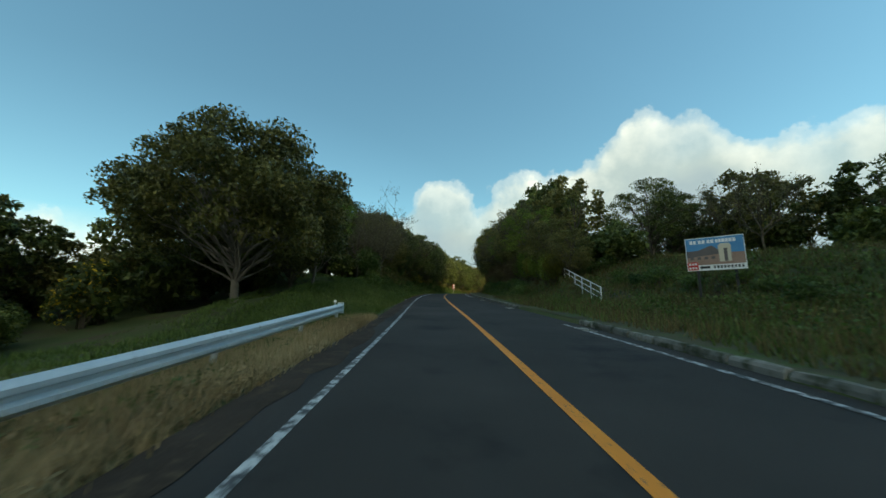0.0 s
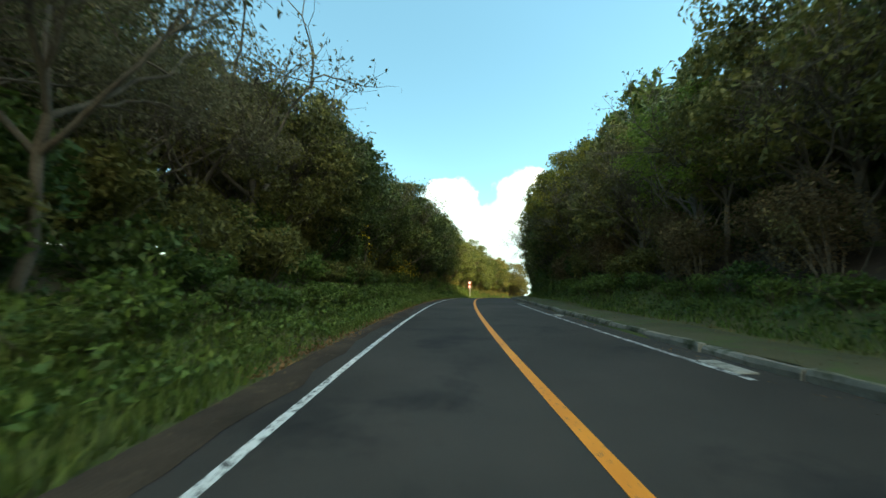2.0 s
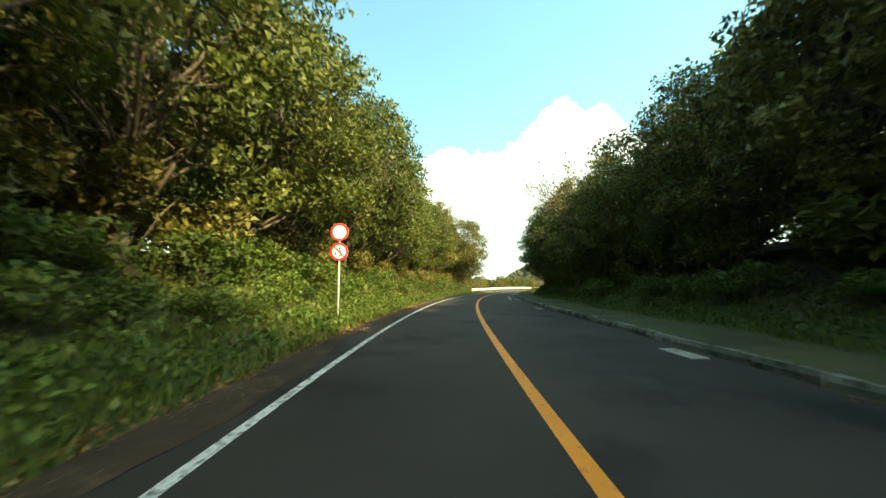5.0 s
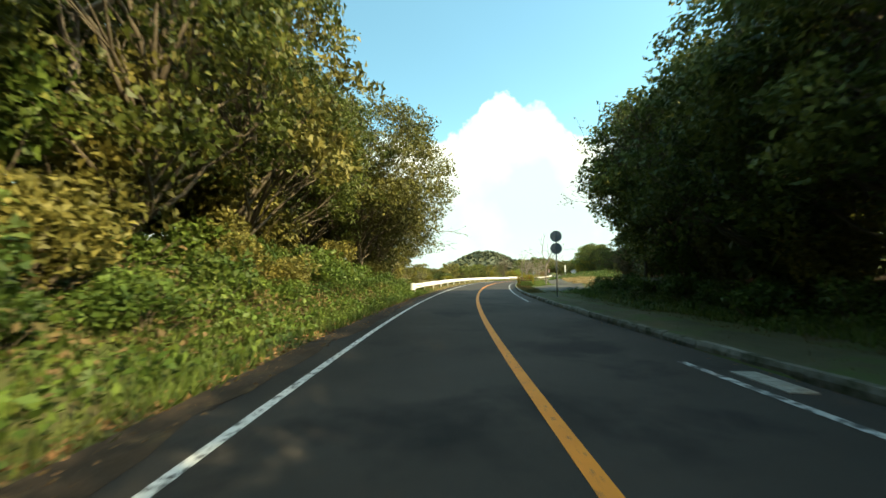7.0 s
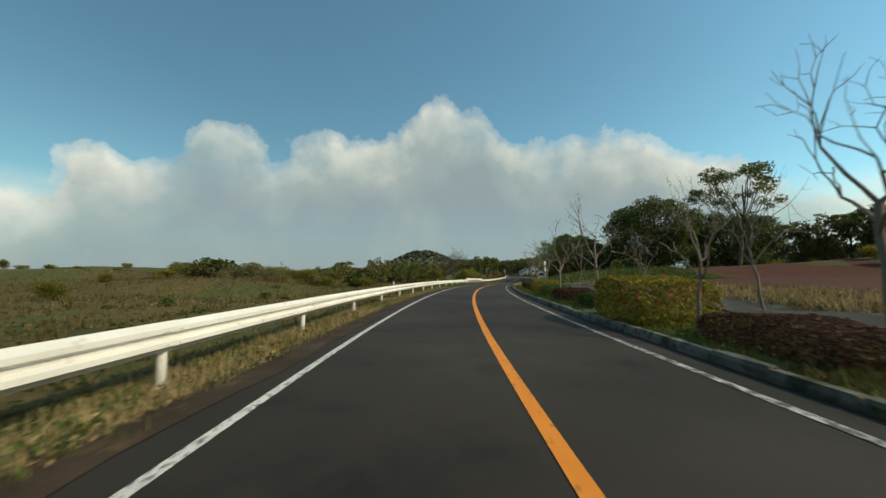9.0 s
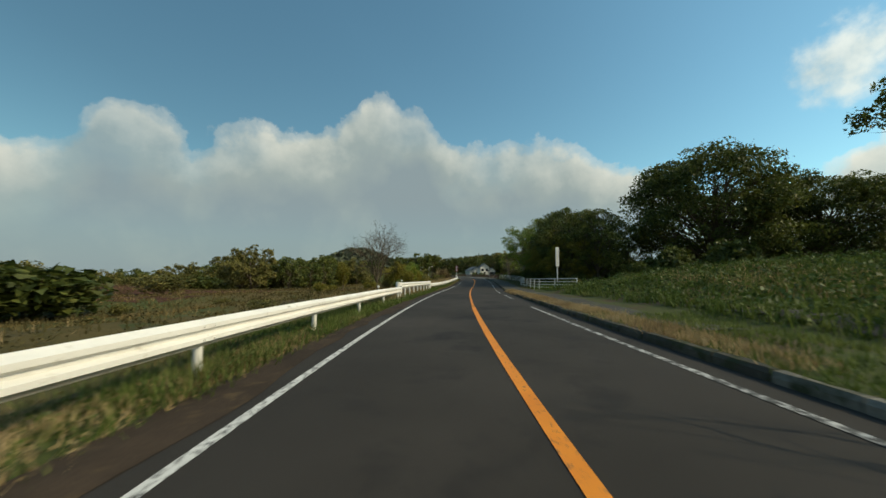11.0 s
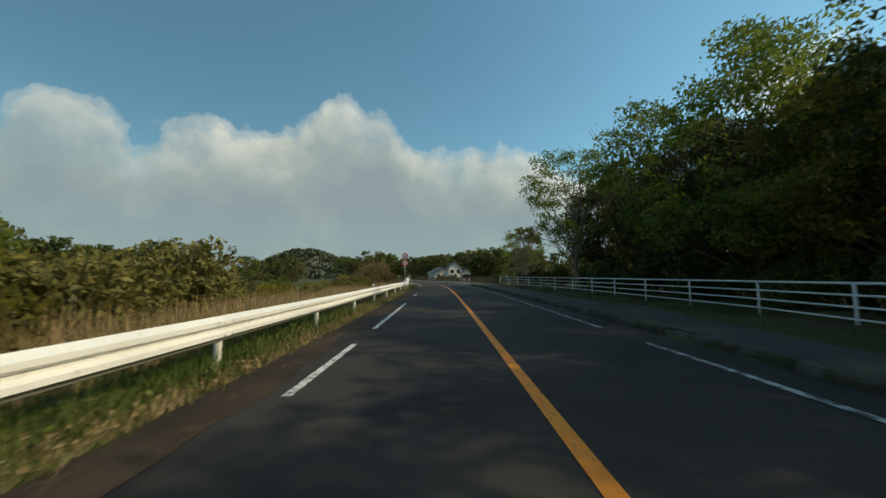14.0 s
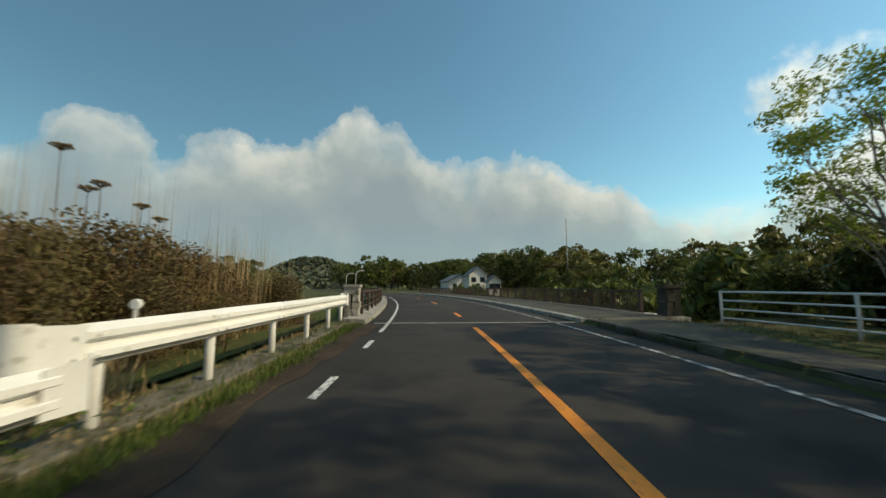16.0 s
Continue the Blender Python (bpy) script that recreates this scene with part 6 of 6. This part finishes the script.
near = [(c0[0] + 900 * math.sin(a), c0[1] + 900 * math.cos(a), -12.5) for a in ring]
away = [(c0[0] + 4300 * math.sin(a), c0[1] + 4300 * math.cos(a), -12.5) for a in ring]
sea.add(near + away, [(i, i + 1, len(ring) + i + 1, len(ring) + i) for i in range(len(ring) - 1)])
structure("water", sea, SEA, "grey-blue sea beyond the fields", "sea")

# ---- grass, weeds and dead leaves ----
def blades(name, label, mat, n, s0, s1, u0, u1, low, high, seed, wide=0.012, tuft=5, lean=0.95):
    """Tufts of single blades on the land."""
    gen = np.random.default_rng(seed)
    s, u = gen.uniform(s0, s1, n), gen.uniform(u0, u1, n)
    thick = np.sin(s * 0.8 + seed) * np.sin(u * 2.1 + s * 0.23) + gen.uniform(-0.9, 0.9, n)
    s, u = s[thick > -0.55], u[thick > -0.55]
    base = np.repeat(on_way(s, u, lie(s, u) - 0.02), tuft, 0)
    k = len(base)
    base[:, :2] += gen.normal(0, 0.09, (k, 2))
    h = gen.uniform(low, high, k) * np.repeat(gen.uniform(0.7, 1.2, len(s)), tuft)
    a = gen.uniform(0, 2 * np.pi, k)
    side = np.stack([np.cos(a), np.sin(a), np.zeros(k)], -1) * wide
    slant = gen.uniform(0, lean, k)
    bend = np.stack([-np.sin(a), np.cos(a), np.zeros(k)], -1) * (h * slant)[:, None]
    up = np.array((0, 0, 1.0)) * (h * (1 - 0.35 * slant))[:, None]
    verts = np.stack([base - side, base + side, base + bend + up], 1).reshape(-1, 3)
    return tagged(new(name, quads(name, verts, mat, 3)), label, "grass", kind="stuff")


def cover(name, label, mat, n, s0, s1, u0, u1, high, size, seed):
    """Low leafy growth, or dead leaves, over the land."""
    gen = np.random.default_rng(seed)
    s, u = gen.uniform(s0, s1, n), gen.uniform(u0, u1, n)
    lump = (np.sin(s * 1.9 + seed) * np.sin(u * 2.7 + s * 0.6) * 0.5 + 0.6).clip(0.15, 1)
    p = on_way(s, u, lie(s, u) + high * lump * gen.uniform(0, 1, n) ** 0.6)
    return tagged(new(name, leaf_mesh(name, p, size, mat, gen, 0.8)), label, "undergrowth", kind="stuff")


blades("dry_grass", "dry yellow grass under the guard rail", GRASS_DRY, 11000, -3, 14.5, -4.3, -2.3, 0.1, 0.36, 1, 0.011)
cover("dry_grass", "matted straw and brown weeds under the guard rail", GRASS_DRY, 9500, -3, 14.5, -4.3, -2.25, 0.16, 0.08, 61)
cover("ground_cover", "small green weeds under the guard rail", LEAF_UNDER, 2500, -3, 14.5, -4.5, -2.9, 0.26, 0.07, 62)
blades("grass", "green grass on the verge and mound", GRASS_GREEN, 14000, -8, 38, -12, -2.9, 0.1, 0.3, 2, 0.018)
blades("grass", "green grass on the mound", GRASS_GREEN, 15000, 14, 40, -8.5, -2.6, 0.1, 0.32, 3, 0.018)
cover("ground_cover", "fresh clover and weeds on the grassy mound", LEAF_UNDER, 22000, 14, 42, -9.0, -2.9, 0.22, 0.075, 41)
cover("ground_cover", "leafy ground cover on the roadside bank", LEAF_UNDER, 64000, 34, 150, -8, -2.9, 0.5, 0.13, 4)
cover("dry_vine", "brown climbers and dead weeds on the roadside bank", LEAF_VINE, 9000, 112, 141, -7.6, -3.3, 0.75, 0.1, 65)
blades("grass", "green grass along the foot of the bank", GRASS_GREEN, 16000, 34, 152, -4.6, -2.75, 0.1, 0.36, 5, 0.016)
cover("dead_leaf_litter", "brown dead leaves along the road edge", LITTER, 17000, 40, 150, -3.1, -2.2, 0.03, 0.075, 6)
cover("dead_leaf_litter", "brown dead leaves in the gutter", LITTER, 5000, 22, 148, 4.0, 4.7, 0.02, 0.06, 7)
blades("grass", "grass growing over the old walkway", FIELD_GRASS, 9000, 20, 148, 4.85, 6.7, 0.03, 0.1, 8)
blades("grass", "lush grass along the foot of the bank", GRASS_GREEN, 13000, 26, 148, 6.5, 8.5, 0.1, 0.36, 47, 0.018)
cover("ground_cover", "leafy ground cover on the shaded bank", LEAF_UNDER, 20000, 26, 148, 6.7, 8.6, 0.42, 0.12, 9)
blades("grass", "rough green grass on the bank", GRASS_GREEN, 9000, -4, 30, 5.4, 20, 0.15, 0.5, 10, 0.018)
blades("field_grass", "rough brown and olive grass on the bank", FIELD_GRASS, 13000, -4, 32, 5.4, 22, 0.15, 0.55, 63, 0.02)
cover("ground_cover", "pale weeds on the bank below the billboard", LEAF_OLIVE, 9000, -4, 32, 8.0, 20, 0.5, 0.11, 64)
cover("ground_cover", "weeds on the bank below the billboard", LEAF_UNDER, 14000, -8, 30, 7.0, 15, 0.5, 0.12, 11)
blades("dry_grass", "dry grass under the long guard rail", GRASS_DRY, 13000, 148, 200, -4.2, -2.65, 0.06, 0.24, 12, 0.009)
cover("dry_grass", "matted straw and weeds under the guard rail", GRASS_DRY, 14000, 148, 212, -4.0, -2.6, 0.1, 0.055, 49)
cover("ground_cover", "small green weeds under the guard rail", LEAF_UNDER, 9000, 148, 212, -4.4, -2.75, 0.2, 0.06, 50)
blades("grass", "green weeds growing through the guard rail", GRASS_GREEN, 2600, 196, 212.5, -4.4, -2.6, 0.1, 0.42, 33)
blades("grass", "low weeds between ledge and asphalt", GRASS_GREEN, 4200, 211.5, 230, -3.2, -2.45, 0.06, 0.26, 45)
cover("ground_cover", "green weeds growing over the ledge under the guard rail", LEAF_UNDER, 3800, 208, 230, -3.5, -2.55, 0.3, 0.07, 66)
blades("dry_grass", "dry grass behind the ledge", GRASS_DRY, 2200, 208, 230, -4.3, -3.1, 0.15, 0.45, 67, 0.011)
blades("grass", "green weeds behind and under the guard rail", GRASS_GREEN, 5500, 228, 258, -5.2, -2.9, 0.15, 0.55, 35)
blades("dry_grass", "dry grass and dirt along the road edge", GRASS_DRY, 12000, 230, 292, -3.6, -2.6, 0.05, 0.18, 34, 0.009)
cover("dry_grass", "matted straw and weeds under the guard rail", GRASS_DRY, 11000, 230, 284, -4.0, -2.6, 0.14, 0.055, 51)
cover("ground_cover", "small green weeds under the guard rail", LEAF_UNDER, 9000, 230, 284, -4.6, -2.8, 0.3, 0.065, 52)
blades("grass", "weeds under the guard rail", GRASS_GREEN, 4600, 146, 212.5, -4.4, -2.55, 0.06, 0.26, 13)
blades("grass", "weeds under the guard rail", GRASS_GREEN, 4200, 230, 283, -4.4, -2.55, 0.06, 0.26, 46)
blades("field_grass", "brownish field grass", GRASS_DRY, 5000, 150, 300, -46, -4.2, 0.12, 0.4, 14, 0.016)
cover("field_grass", "matted rough grass of the meadow", FIELD_GRASS, 90000, 150, 250, -34, -4.2, 0.26, 0.11, 48)
blades("field_grass", "rough olive and brown field grass", FIELD_GRASS, 26000, 150, 300, -46, -4.2, 0.15, 0.5, 15, 0.028)
blades("dry_grass", "tall dry grass behind and through the guard rail", GRASS_DRY, 9000, 233, 285, -8.5, -3.7, 0.4, 1.15, 16, 0.014)
blades("grass", "weedy grass among the hedges", GRASS_GREEN, 9000, 160, 204, 4.1, 7.9, 0.06, 0.24, 17, 0.016)
blades("grass", "weedy grass along the kerb", FIELD_GRASS, 2500, 146, 162, 4.1, 5.2, 0.06, 0.22, 43, 0.016)
blades("grass", "rough grass between path and field", FIELD_GRASS, 9000, 146, 204, 10.6, 18, 0.08, 0.3, 44, 0.018)
blades("dry_grass", "dry grass at the edge of the field", GRASS_DRY, 6000, 160, 230, 10.5, 16, 0.15, 0.5, 18, 0.02)
cover("ground_cover", "lush green weeds on the bank beside the walkway", LEAF_UNDER, 26000, 198, 236, 7.8, 24, 0.7, 0.16, 42)
blades("grass", "long green grass on the bank", GRASS_GREEN, 16000, 198, 236, 7.6, 26, 0.2, 0.6, 19, 0.025)
blades("dry_grass", "dry grass sprouting along the kerb", GRASS_DRY, 5500, 197, 227, 4.2, 5.0, 0.08, 0.26, 20)
blades("grass", "grass between walkway and fence", FIELD_GRASS, 5000, 230, 292, 7.2, 12, 0.05, 0.2, 21)
cover("dead_leaf_litter", "dirt and dead leaves over the shaded walkway", LITTER, 9000, 230, 292, 4.9, 7.4, 0.02, 0.05, 53)
blades("dry_stalks", "tall dry stalks standing out of the brambles", GRASS_DRY, 700, 283, 298, -8.5, -5.4, 2.2, 3.9, 36, 0.012, 3, 0.12)
blades("grass", "grass along the gutter before the bridge", GRASS_GREEN, 2500, 282, 294, -3.2, -2.3, 0.06, 0.22, 22)
